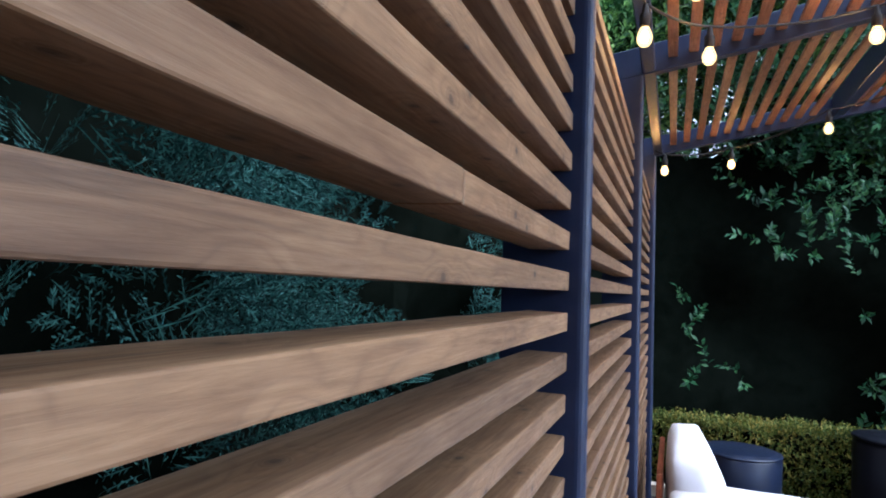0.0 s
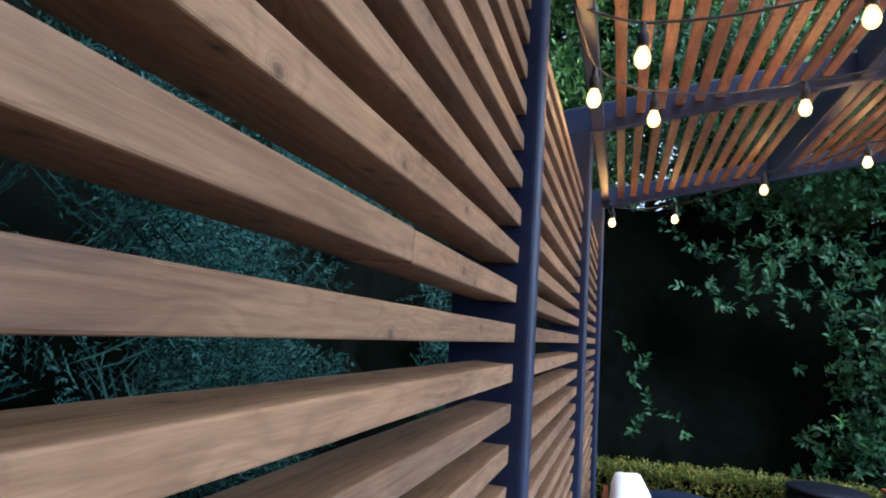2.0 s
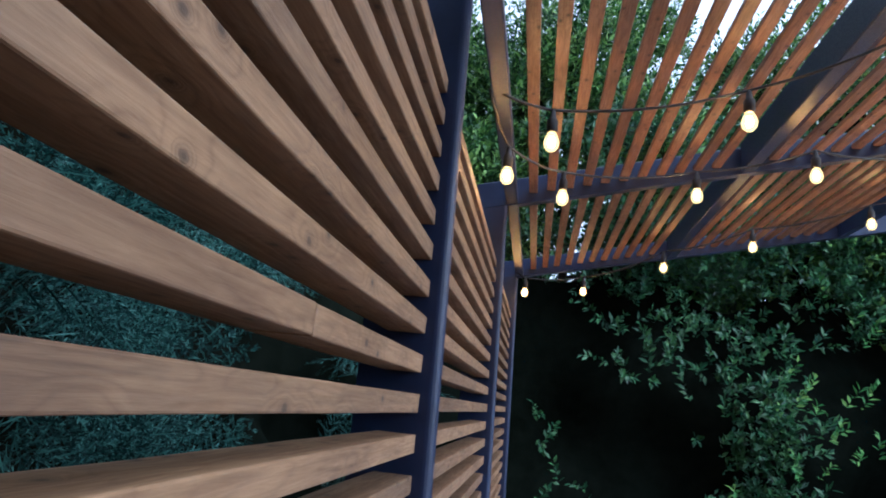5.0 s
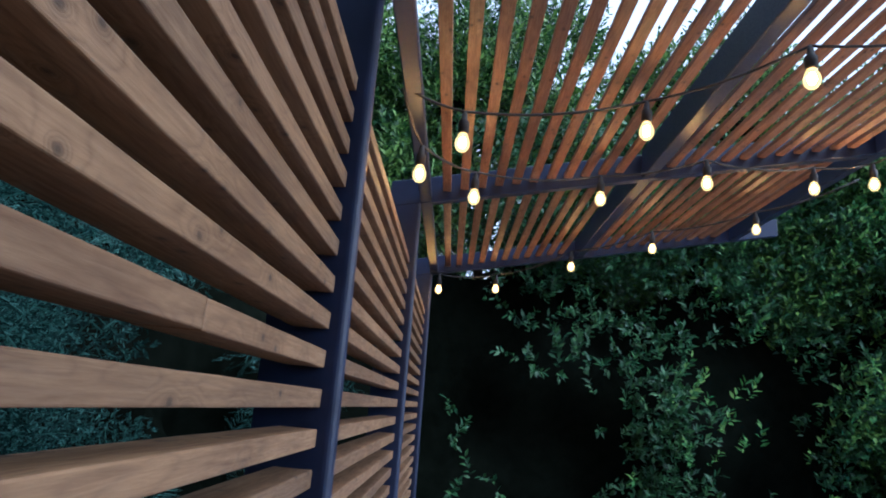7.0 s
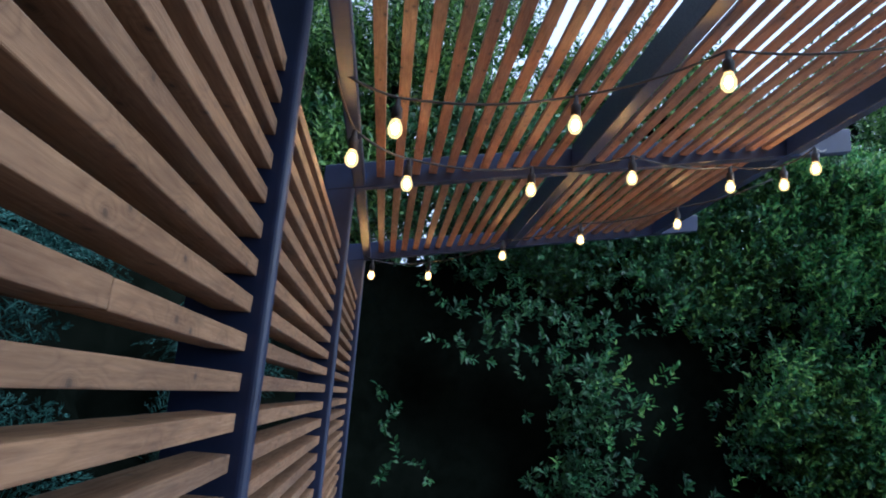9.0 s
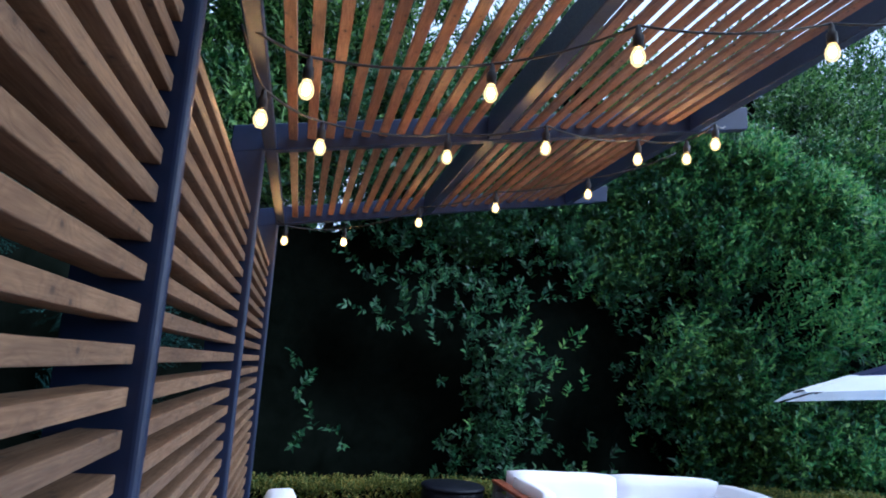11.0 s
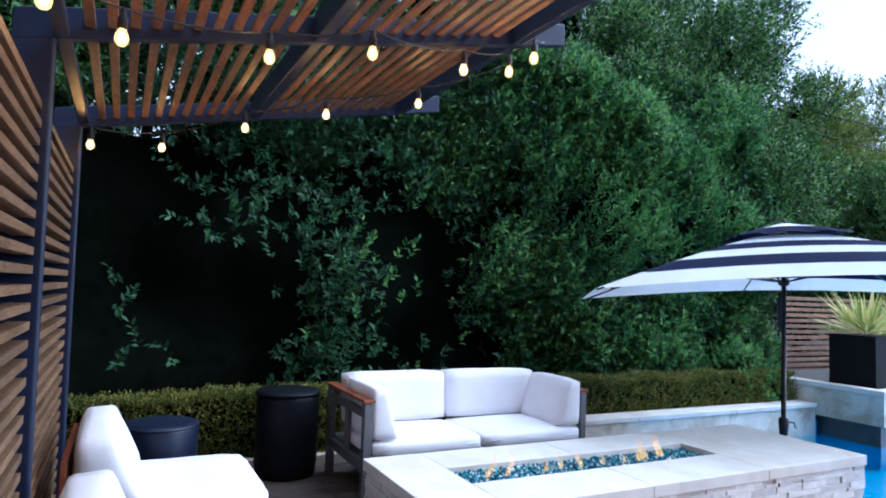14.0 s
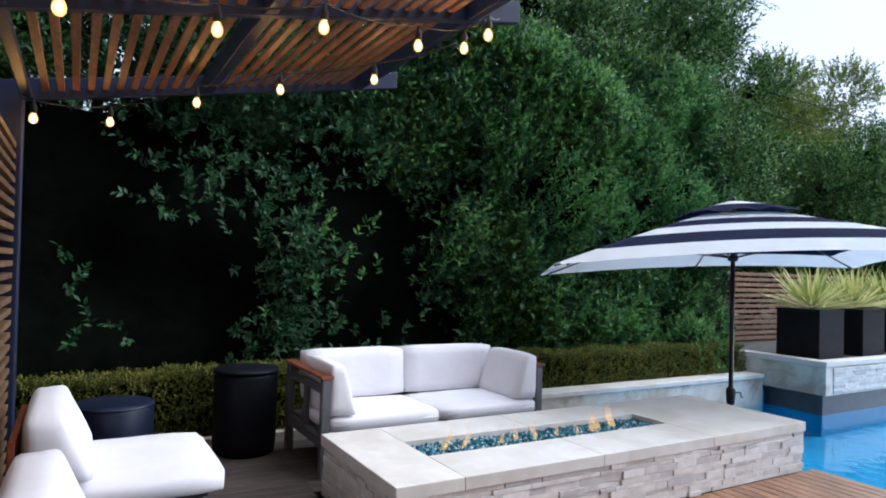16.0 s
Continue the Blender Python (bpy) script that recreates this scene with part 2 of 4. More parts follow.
def fabric(name, col, weave=900.0):
    m, t, b = nodes_of(name)
    v = coords(t)
    n = noise_tex(t, v, 5, 4)
    c = ramp(t, n, [(0.3, tuple(x * 0.93 for x in col)), (0.7, col)]).outputs[0]
    t.links.new(c, b.inputs["Base Color"])
    b.inputs["Roughness"].default_value = 0.9
    b.inputs["Sheen Weight"].default_value = 0.15
    f = noise_tex(t, v, weave, 2)
    s = noise_tex(t, v, 9, 3)
    add_n = t.nodes.new("ShaderNodeMath")
    add_n.operation = "MULTIPLY_ADD"
    add_n.inputs[1].default_value = 0.12
    t.links.new(f, add_n.inputs[0])
    t.links.new(s, add_n.inputs[2])
    bump(t, b, add_n.outputs[0], 0.25, 0.012)
    return m


WHITE = fabric("white_cushion_fabric", (0.82, 0.8, 0.83))
CANVASWHITE = fabric("white_canvas", (0.86, 0.86, 0.87), 400)
CANVASNAVY = fabric("navy_canvas", (0.016, 0.022, 0.07), 400)
CANVASNAVY.node_tree.nodes["Principled BSDF"].inputs["Sheen Weight"].default_value = 0.0
CANVASNAVY.node_tree.nodes["Principled BSDF"].inputs["Specular IOR Level"].default_value = 0.15

m, t, b = nodes_of("pool_water")
b.inputs["Base Color"].default_value = (0.4, 0.85, 0.98, 1)
b.inputs["Roughness"].default_value = 0.03
b.inputs["IOR"].default_value = 1.33
b.inputs["Specular IOR Level"].default_value = 0.35
b.inputs["Transmission Weight"].default_value = 1.0
bump(t, b, noise_tex(t, coords(t, (1, 1, 1), False), 5.0, 3, 0.5, 0.6), 0.35, 0.02)
WATER = m

m, t, b = nodes_of("fire_glass")
g = t.nodes.new("ShaderNodeNewGeometry")
c = ramp(t, g.outputs["Random Per Island"], [(0.0, (0.01, 0.06, 0.1)), (0.45, (0.02, 0.22, 0.3)), (0.78, (0.1, 0.42, 0.5)), (0.9, (0.8, 0.9, 0.95))]).outputs[0]
t.links.new(c, b.inputs["Base Color"])
b.inputs["Roughness"].default_value = 0.08
b.inputs["Transmission Weight"].default_value = 0.25
FIREGLASS = m

m, t, b = nodes_of("gas_flame")
em = add(t, "Emission", Strength=1.1)
lw = t.nodes.new("ShaderNodeTexCoord")
sp = t.nodes.new("ShaderNodeSeparateXYZ")
t.links.new(lw.outputs["Generated"], sp.inputs[0])
c = ramp(t, sp.outputs[2], [(0.0, (1.0, 0.45, 0.1)), (0.35, (1.0, 0.62, 0.2)), (1.0, (1.0, 0.3, 0.06))])
t.links.new(c.outputs[0], em.inputs[0])
tp = t.nodes.new("ShaderNodeBsdfTransparent")
ms = t.nodes.new("ShaderNodeMixShader")
n = noise_tex(t, lw.outputs["Object"], 22, 3, 0.6, 1.0)
pr = t.nodes.new("ShaderNodeMath")
pr.operation = "SUBTRACT"
t.links.new(n, pr.inputs[0])
hz = t.nodes.new("ShaderNodeMath")
hz.operation = "MULTIPLY"
hz.inputs[1].default_value = 0.45
t.links.new(sp.outputs[2], hz.inputs[0])
t.links.new(hz.outputs[0], pr.inputs[1])
fr = ramp(t, pr.outputs[0], [(0.1, (0, 0, 0)), (0.6, (0.42, 0.42, 0.42))])
t.links.new(fr.outputs[0], ms.inputs[0])
t.links.new(tp.outputs[0], ms.inputs[1])
t.links.new(em.outputs[0], ms.inputs[2])
t.links.new(ms.outputs[0], t.nodes["Material Output"].inputs["Surface"])
FLAME = m


# ---- building helpers ----
def empty(name, label, category, group="", at=(0, 0, 0), kind=""):
    e = new(name)
    e.empty_display_size = 0.1
    e.location = at
    return tagged(e, label, category, group, kind)


def mesh_of(name, bm, material):
    me = bpy.data.meshes.new(name)
    bm.normal_update()
    bm.to_mesh(me)
    bm.free()
    me.materials.append(material)
    return me


def part(name, bm, material, parent=None, label="", smooth=False):
    me = bm if isinstance(bm, bpy.types.Mesh) else mesh_of(name, bm, material)
    if smooth:
        for p in me.polygons:
            p.use_smooth = True
    ob = new(name, me)
    ob.parent = parent
    return tagged(ob, label)


def box(bm, x0, x1, y0, y1, z0, z1, bev=0.0, seg=1, shear=0.0):
    """A box; shear lifts z by that much for each metre of x."""
    r = bmesh.ops.create_cube(bm, size=1.0)
    for v in r["verts"]:
        v.co = Vector(((x0 + x1) / 2 + v.co.x * (x1 - x0), (y0 + y1) / 2 + v.co.y * (y1 - y0), (z0 + z1) / 2 + v.co.z * (z1 - z0)))
    if bev:
        es = {e for v in r["verts"] for e in v.link_edges}
        bmesh.ops.bevel(bm, geom=list(es), offset=bev, segments=seg, affect="EDGES", profile=0.5)
    if shear:
        for v in bm.verts:
            v.co.z += shear * v.co.x
    return bm


def B(*a, **k):
    return box(bmesh.new(), *a, **k)


def lathe(profile, seg=32, cx=0.0, cy=0.0):
    bm = bmesh.new()
    rings = []
    for r, z in profile:
        rings.append([bm.verts.new((cx + r * math.cos(2 * math.pi * i / seg), cy + r * math.sin(2 * math.pi * i / seg), z)) for i in range(seg)])
    for a, b2 in zip(rings, rings[1:]):
        for i in range(seg):
            bm.faces.new((a[i], a[(i + 1) % seg], b2[(i + 1) % seg], b2[i]))
    bm.faces.new(rings[-1])
    bm.faces.new(rings[0][::-1])
    return bm


def tube(points, r, seg=8, taper=None):
    """A round tube along points."""
    bm = bmesh.new()
    pts = [Vector(p) for p in points]
    rings = []
    for i, p in enumerate(pts):
        d = (pts[min(i + 1, len(pts) - 1)] - pts[max(i - 1, 0)]).normalized()
        q = d.to_track_quat("Z", "Y")
        rr = r if taper is None else r * (1 + (taper - 1) * i / (len(pts) - 1))
        rings.append([bm.verts.new(p + q @ Vector((rr * math.cos(2 * math.pi * k / seg), rr * math.sin(2 * math.pi * k / seg), 0))) for k in range(seg)])
    for a, b2 in zip(rings, rings[1:]):
        for k in range(seg):
            bm.faces.new((a[k], a[(k + 1) % seg], b2[(k + 1) % seg], b2[k]))
    bm.faces.new(rings[-1])
    bm.faces.new(rings[0][::-1])
    return bm


def cushion(x0, x1, y0, y1, z0, z1, puff=0.02, bev=0.045, lean_x=0.0, lean_y=0.0):
    """A soft, filled box; its top may lean."""
    bm = bmesh.new()
    box(bm, x0, x1, y0, y1, z0, z1)
    bmesh.ops.subdivide_edges(bm, edges=bm.edges[:], cuts=5, use_grid_fill=True)
    c = Vector(((x0 + x1) / 2, (y0 + y1) / 2, (z0 + z1) / 2))
    h = Vector(((x1 - x0) / 2, (y1 - y0) / 2, (z1 - z0) / 2))
    for v in bm.verts:
        u = Vector([(v.co[i] - c[i]) / h[i] for i in range(3)])
        inner = Vector([max(-h[i] + bev, min(h[i] - bev, v.co[i] - c[i])) for i in range(3)])
        off = (v.co - c) - inner
        if off.length > 1e-6:
            v.co = c + inner + off.normalized() * min(off.length, bev)
        for i in range(3):
            if abs(abs(u[i]) - 1) < 1e-4:
                j, k2 = (i + 1) % 3, (i + 2) % 3
                v.co[i] += math.copysign(puff, u[i]) * (1 - u[j] ** 2) * (1 - u[k2] ** 2)
        v.co += Vector((noise.noise(v.co * 5), noise.noise(v.co * 5 + Vector((9, 0, 0))), noise.noise(v.co * 5 + Vector((0, 9, 0))))) * 0.006
        f = (v.co.z - z0) / (z1 - z0)
        v.co.x += lean_x * f
        v.co.y += lean_y * f
    bmesh.ops.recalc_face_normals(bm, faces=bm.faces[:])
    return bm


RNG = np.random.default_rng(7)


def unit(a):
    return a / np.maximum(np.linalg.norm(a, axis=1, keepdims=True), 1e-9)


def leaf_cloud(name, base, axis, normal, length, width, material, parent=None, label="", fold=0.25):
    """Many small folded leaves as one mesh: each a kite of two triangles."""
    n = len(base)
    axis = unit(axis)
    side = unit(np.cross(axis, normal))
    up = np.cross(side, axis)
    length = np.asarray(length).reshape(-1, 1)
    width = np.asarray(width).reshape(-1, 1)
    v = np.empty((n, 4, 3), np.float32)
    v[:, 0] = base
    v[:, 1] = base + axis * length * 0.45 + side * width * 0.5 + up * width * fold
    v[:, 2] = base + axis * length
    v[:, 3] = base + axis * length * 0.45 - side * width * 0.5 + up * width * fold
    f = (np.arange(n, dtype=np.int32)[:, None] * 4 + np.array([0, 1, 2, 0, 2, 3], np.int32)).ravel()
    me = bpy.data.meshes.new(name)
    me.vertices.add(n * 4)
    me.vertices.foreach_set("co", v.ravel())
    me.loops.add(n * 6)
    me.loops.foreach_set("vertex_index", f)
    me.polygons.add(n * 2)
    me.polygons.foreach_set("loop_start", np.arange(0, n * 6, 3, dtype=np.int32))
    me.update(calc_edges=True)
    me.materials.append(material)
    ob = new(name, me)
    ob.parent = parent
    return tagged(ob, label)


def twigs(points, outward, per, twig_len, leaf_len, leaf_w, up=0.5, jitter=0.6, droop=0.0, spread=0.9):
    """Leaves set along short twigs that start at the points; returns base, axis, normal, length, width."""
    n = len(points)
    d = unit(outward * 0.7 + np.array([0, 0, up]) + RNG.normal(0, jitter, (n, 3)))
    tl = twig_len * RNG.uniform(0.6, 1.3, n)
    f = np.tile(np.linspace(0.1, 1.0, per), (n, 1)) + RNG.uniform(-0.05, 0.05, (n, per))
    base = points[:, None, :] + d[:, None, :] * (f * tl[:, None])[:, :, None]
    r = RNG.normal(0, 1, (n, per, 3))
    r -= (r * d[:, None, :]).sum(2, keepdims=True) * d[:, None, :]
    r = r / np.linalg.norm(r, axis=2, keepdims=True)
    axis = d[:, None, :] * (0.45 + 0.5 * f[:, :, None]) + r * spread
    axis[:, :, 2] -= droop
    nor = outward[:, None, :] * 0.8 + np.array([0, 0, 0.7]) + RNG.normal(0, 0.35, (n, per, 3))
    k = n * per
    return base.reshape(k, 3), axis.reshape(k, 3), nor.reshape(k, 3), leaf_len * RNG.uniform(0.6, 1.25, k), leaf_w * RNG.uniform(0.7, 1.2, k)


def waves(seed, count=14, low=0.8, high=5.0):
    """A smooth random field of two variables, about -1 to 1."""
    r = np.random.default_rng(seed)
    k = r.uniform(low, high, count)
    a = r.uniform(0, 2 * np.pi, count)
    p = r.uniform(0, 2 * np.pi, count)
    w = 1 / k ** 0.7

    def field(u, v):
        s = 0
        for i in range(count):
            s = s + w[i] * np.sin(k[i] * (np.cos(a[i]) * u + np.sin(a[i]) * v) + p[i])
        return s / np.sqrt((w ** 2).sum()) * 0.75
    return field


def sheet(name, fx, nu, nv, material, parent=None, label=""):
    """A curved sheet from fx(i/nu, j/nv) -> point."""
    bm = bmesh.new()
    g = [[bm.verts.new(fx(i / nu, j / nv)) for j in range(nv + 1)] for i in range(nu + 1)]
    for i in range(nu):
        for j in range(nv):
            bm.faces.new((g[i][j], g[i + 1][j], g[i + 1][j + 1], g[i][j + 1]))
    return part(name, bm, material, parent, label, True)


# ---- ground, pool, decks ----
POOL = (5.22, 16.0, -6.0, 5.04)
WATER_Z = -0.22
bm = bmesh.new()
G = 160.0
for x0, x1, y0, y1 in ((-G, POOL[0], -G, G), (POOL[1], G, -G, G), (POOL[0], POOL[1], -G, POOL[2]), (POOL[0], POOL[1], POOL[3], G)):
    bm.faces.new([bm.verts.new(p) for p in ((x0, y0, -0.06), (x1, y0, -0.06), (x1, y1, -0.06), (x0, y1, -0.06))])
tagged(part("ground", bm, SOIL), "dark bare planting soil reaching past the garden", "ground", kind="structure")

bm = bmesh.new()
x0, x1, y0, y1 = POOL
q = [bm.verts.new((x, y, z)) for z in (-1.4, -0.05) for x, y in ((x0, y0), (x1, y0), (x1, y1), (x0, y1))]
bm.faces.new(q[:4])
for i in range(4):
    bm.faces.new((q[(i + 1) % 4], q[i], q[4 + i], q[4 + (i + 1) % 4]))
tagged(part("pool_basin", bm, PLASTER), "pale blue plastered swimming pool basin", "pool", kind="structure")
bm = bmesh.new()
bm.faces.new([bm.verts.new(p) for p in ((x0, y0, WATER_Z), (x1, y0, WATER_Z), (x1, y1, WATER_Z), (x0, y1, WATER_Z))])
w = tagged(part("water", bm, WATER), "clear turquoise pool water with small ripples", "water", kind="structure")
w.visible_shadow = False

deck = empty("floor_deck", "weathered grey brown timber deck of narrow boards", "deck", kind="structure")
red_deck = empty("floor_deck_red", "oiled reddish hardwood deck boards beside the pool", "deck", kind="structure")

# added wall out of view, tall and dark to hold back sky light
tagged(part("wall_house", B(-5.0, 4.2, -3.0, -2.1, -0.05, 8.0), DARKTILE), "added unseen dark wall that blocks light from behind the terrace", "house wall", kind="structure")

# ---- slatted wall ----
POSTS = (-2.0, -0.4, 1.2, 2.8, 4.4)
PITCH, FACE, DEEP, Z0, LEAN, YAW = 0.0698, 0.032, 0.072, 1.422, -0.0168, 0.0058
wall = empty("wall_slatted", "horizontal stained cedar slat screen between dark steel posts", "slat wall", kind="structure")
for y in POSTS:
    bm = B(-0.12, 0.034, y, y + 0.042, -0.05, 2.34)
    front = [e for e in bm.edges if all(v.co.x > 0 for v in e.verts) and abs(e.verts[0].co.z - e.verts[1].co.z) > 1]
    bmesh.ops.bevel(bm, geom=front, offset=0.018, segments=5, affect="EDGES", profile=0.5)
    for v in bm.verts:
        v.co.x += LEAN * (v.co.z - 1.42) + YAW * (y - 1.2)
    part("post", bm, STEEL, wall, "dark blue-grey steel post")

# ---- pergola ----
SLOPE, RZ, RH = 0.2, 2.335, 0.125
pergola = empty("pergola", "steel pergola with cedar roof slats over the terrace", "pergola")
for y in POSTS:
    bm = B(-0.12, 2.47, y - 0.002, y + 0.05, RZ, RZ + RH, bev=0.004, shear=SLOPE)
    part("beam", bm, STEEL, pergola, "dark blue-grey steel cross beam")
RAFTERS = ((0.021, 0.073, 0.036), (1.033, 1.095, 0.143), (2.12, 2.185, 0.143))
for y0, y1 in zip(POSTS, POSTS[1:]):
    for x0, x1, top in RAFTERS:
        bm = B(x0, x1, y0 + 0.051, y1 - 0.003, RZ + 0.003, RZ + top, bev=0.004, shear=SLOPE)
        part("rafter", bm, STEEL, pergola, "dark steel rafter")
SLAT_X = [0.14 + 0.079 * i for i in range(11)] + [1.168 + 0.084 * i for i in range(11)]
for y0, y1 in zip(POSTS, POSTS[1:]):
    me = None
    for x in SLAT_X:
        if me is None:
            me = mesh_of("roof_slat", B(-0.019, 0.019, y0 + 0.052, y1 - 0.004, 0.0, 0.02, bev=0.002), ROOFWOOD)
        ob = part("roof_slat", me, ROOFWOOD, pergola)
        ob.location = (x, 0, RZ + SLOPE * x + 0.042)

# ---- string lights ----
def string_light(label, bulbs, ends):
    s = empty("string_light", label, "string light", "string lights under the pergola")
    tops = []
    glass = None
    for x, y, z in bulbs:
        tops.append((x, y, z + 0.105))
    path = [ends[0]] + tops + [ends[1]]
    fine = []
    for a, b2 in zip(path, path[1:]):
        for i in range(8):
            f = i / 8
            sag = 0.045 * 4 * f * (1 - f) * min(1.0, math.dist(a, b2))
            fine.append((a[0] + (b2[0] - a[0]) * f, a[1] + (b2[1] - a[1]) * f, a[2] + (b2[2] - a[2]) * f - sag))
    fine.append(path[-1])
    part("cable", tube(fine, 0.0045, 6), CABLE, s, "thin black rubber cable", True)
    for x, y, z in bulbs:
        sock = part("socket", lathe([(0.004, 0.105), (0.008, 0.1), (0.011, 0.075), (0.017, 0.07), (0.017, 0.036), (0.014, 0.03)][::-1], 14), CABLE, s, "black bulb socket", True)
        sock.location = (x, y, z)
        bl = part("bulb", lathe([(0.003, -0.029), (0.013, -0.026), (0.021, -0.015), (0.0235, 0.0), (0.02, 0.014), (0.014, 0.027), (0.012, 0.034)], 18), BULB, sock, "glowing warm glass bulb", True)
        part("filament", lathe([(0.002, -0.017), (0.008, -0.013), (0.0115, -0.003), (0.0105, 0.009), (0.006, 0.018)], 12), FILAMENT, sock, "bright filament", True)
    return s


string_light("warm bulbs on a black cable across the front roof bay", [(0.205, 1.83, 2.23), (0.785, 1.89, 2.345), (1.165, 1.63, 2.415), (1.86, 1.625, 2.56)], [(0.02, 1.75, 2.36), (2.35, 1.5, 2.74)])
string_light("warm bulbs on a black cable along the middle beam", [(0.065, 2.05, 2.2), (0.26, 2.365, 2.24), (0.795, 2.565, 2.345), (1.215, 2.495, 2.425), (1.81, 2.77, 2.55), (2.11, 2.81, 2.61), (2.095, 2.555, 2.6)], [(0.02, 1.7, 2.33), (2.3, 2.76, 2.8)])
string_light("warm bulbs on a black cable along the far beam", [(0.095, 4.21, 2.2), (0.49, 4.445, 2.28), (0.93, 3.955, 2.37), (1.355, 3.67, 2.455), (1.875, 3.47, 2.56)], [(0.02, 4.3, 2.36), (2.3, 3.2, 2.8)])

# ---- fire pit ----
FX0, FX1, FY0, FY1, FZ = 1.726, 5.07, 2.665, 3.695, 0.365
GX0, GX1, GY0, GY1 = 2.095, 4.035, 3.04, 3.355
pit = empty("fire_pit", "long limestone-topped fire pit clad in ledger stone", "fire pit")
ST = 0.07
for x0, x1, y0, y1 in ((FX0 - 0.02, GX0, FY0 - 0.02, FY1 + 0.02), (GX0 + 0.002, 3.05, FY0 - 0.02, GY0), (3.053, GX1, FY0 - 0.02, GY0), (GX0 + 0.002, 3.05, GY1, FY1 + 0.02), (3.053, GX1, GY1, FY1 + 0.02), (GX1 + 0.003, FX1 + 0.015, FY0 - 0.02, FY1 + 0.02)):
    part("top_slab", B(x0, x1, y0, y1, FZ - ST, FZ, bev=0.004, seg=2), SLAB, pit, "pale honed limestone slab")
# backing blocks in the painted joint-shadow colour
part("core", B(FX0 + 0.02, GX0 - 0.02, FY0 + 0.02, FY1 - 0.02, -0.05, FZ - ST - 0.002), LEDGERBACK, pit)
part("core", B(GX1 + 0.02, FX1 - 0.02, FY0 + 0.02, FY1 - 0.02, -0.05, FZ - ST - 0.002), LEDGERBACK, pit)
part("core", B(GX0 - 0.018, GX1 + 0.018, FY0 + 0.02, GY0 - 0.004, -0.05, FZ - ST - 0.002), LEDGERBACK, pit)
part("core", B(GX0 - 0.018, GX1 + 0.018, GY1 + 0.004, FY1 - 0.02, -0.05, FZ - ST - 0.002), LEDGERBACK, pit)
part("burner_tray", B(GX0 - 0.016, GX1 + 0.016, GY0 - 0.003, GY1 + 0.003, 0.2, FZ - 0.06), BLACK, pit, "dark metal burner tray")
# crushed glass bed
rnd = random.Random(4)
verts, faces = [], []
for i in range(5200):
    c = Vector((rnd.uniform(GX0 + 0.01, GX1 - 0.01), rnd.uniform(GY0 + 0.01, GY1 - 0.01), FZ - 0.05 + rnd.uniform(-0.01, 0.024)))
    s = rnd.uniform(0.006, 0.014)
    q = Euler((rnd.uniform(0, 6), rnd.uniform(0, 6), rnd.uniform(0, 6))).to_matrix()
    k = len(verts)
    for p in ((1, 0.2, 0), (-0.9, 0.3, 0.1), (0, 0.9, -0.2), (0.1, -1, 0.1), (0, 0, 0.9), (0.1, 0, -0.8)):
        verts.append(c + q @ Vector(p) * s)
    for f in ((0, 2, 4), (2, 1, 4), (1, 3, 4), (3, 0, 4), (2, 0, 5), (1, 2, 5), (3, 1, 5), (0, 3, 5)):
        faces.append([k + j for j in f])
me = bpy.data.meshes.new("fire_glass")
me.from_pydata(verts, [], faces)
me.materials.append(FIREGLASS)
tagged(new("fire_glass", me), "crushed teal and clear fire glass filling the burner", "fire glass", kind="stuff")


def flame(x, y, h, w, lean):
    bm = bmesh.new()
    n, s = 9, 10
    rings = []
    for i in range(n):
        f = i / (n - 1)
        r = w * (math.sin(math.pi * (0.18 + 0.82 * f) ** 0.75) * 0.9 + 0.02)
        cx, cy = lean * f * f * h + 0.012 * math.sin(6 * f + x * 7), 0.01 * math.sin(8 * f + x * 3)
        rings.append([bm.verts.new((cx + r * math.cos(2 * math.pi * k / s), cy + r * 0.5 * math.sin(2 * math.pi * k / s), f * h)) for k in range(s)])
    for a, b2 in zip(rings, rings[1:]):
        for k in range(s):
            bm.faces.new((a[k], a[(k + 1) % s], b2[(k + 1) % s], b2[k]))
    ob = part("flame", bm, FLAME, None, "", True)
    ob.location = (x, y, FZ - 0.045)
    tagged(ob, "small orange gas flame over the fire glass", "flame", "flames in the fire pit")


for x, h, w, l in ((2.33, 0.11, 0.022, 0.2), (2.45, 0.15, 0.016, -0.1), (2.68, 0.1, 0.013, 0.2), (2.82, 0.12, 0.014, 0.1), (3.0, 0.1, 0.02, -0.15), (3.16, 0.07, 0.016, 0.3), (3.32, 0.06, 0.013, 0), (3.46, 0.14, 0.022, 0.1), (3.53, 0.1, 0.025, -0.2), (3.68, 0.16, 0.03, -0.25)):
    flame(x, 3.2 + 0.03 * math.sin(x * 9), h * 1.3, w * 1.15, l)


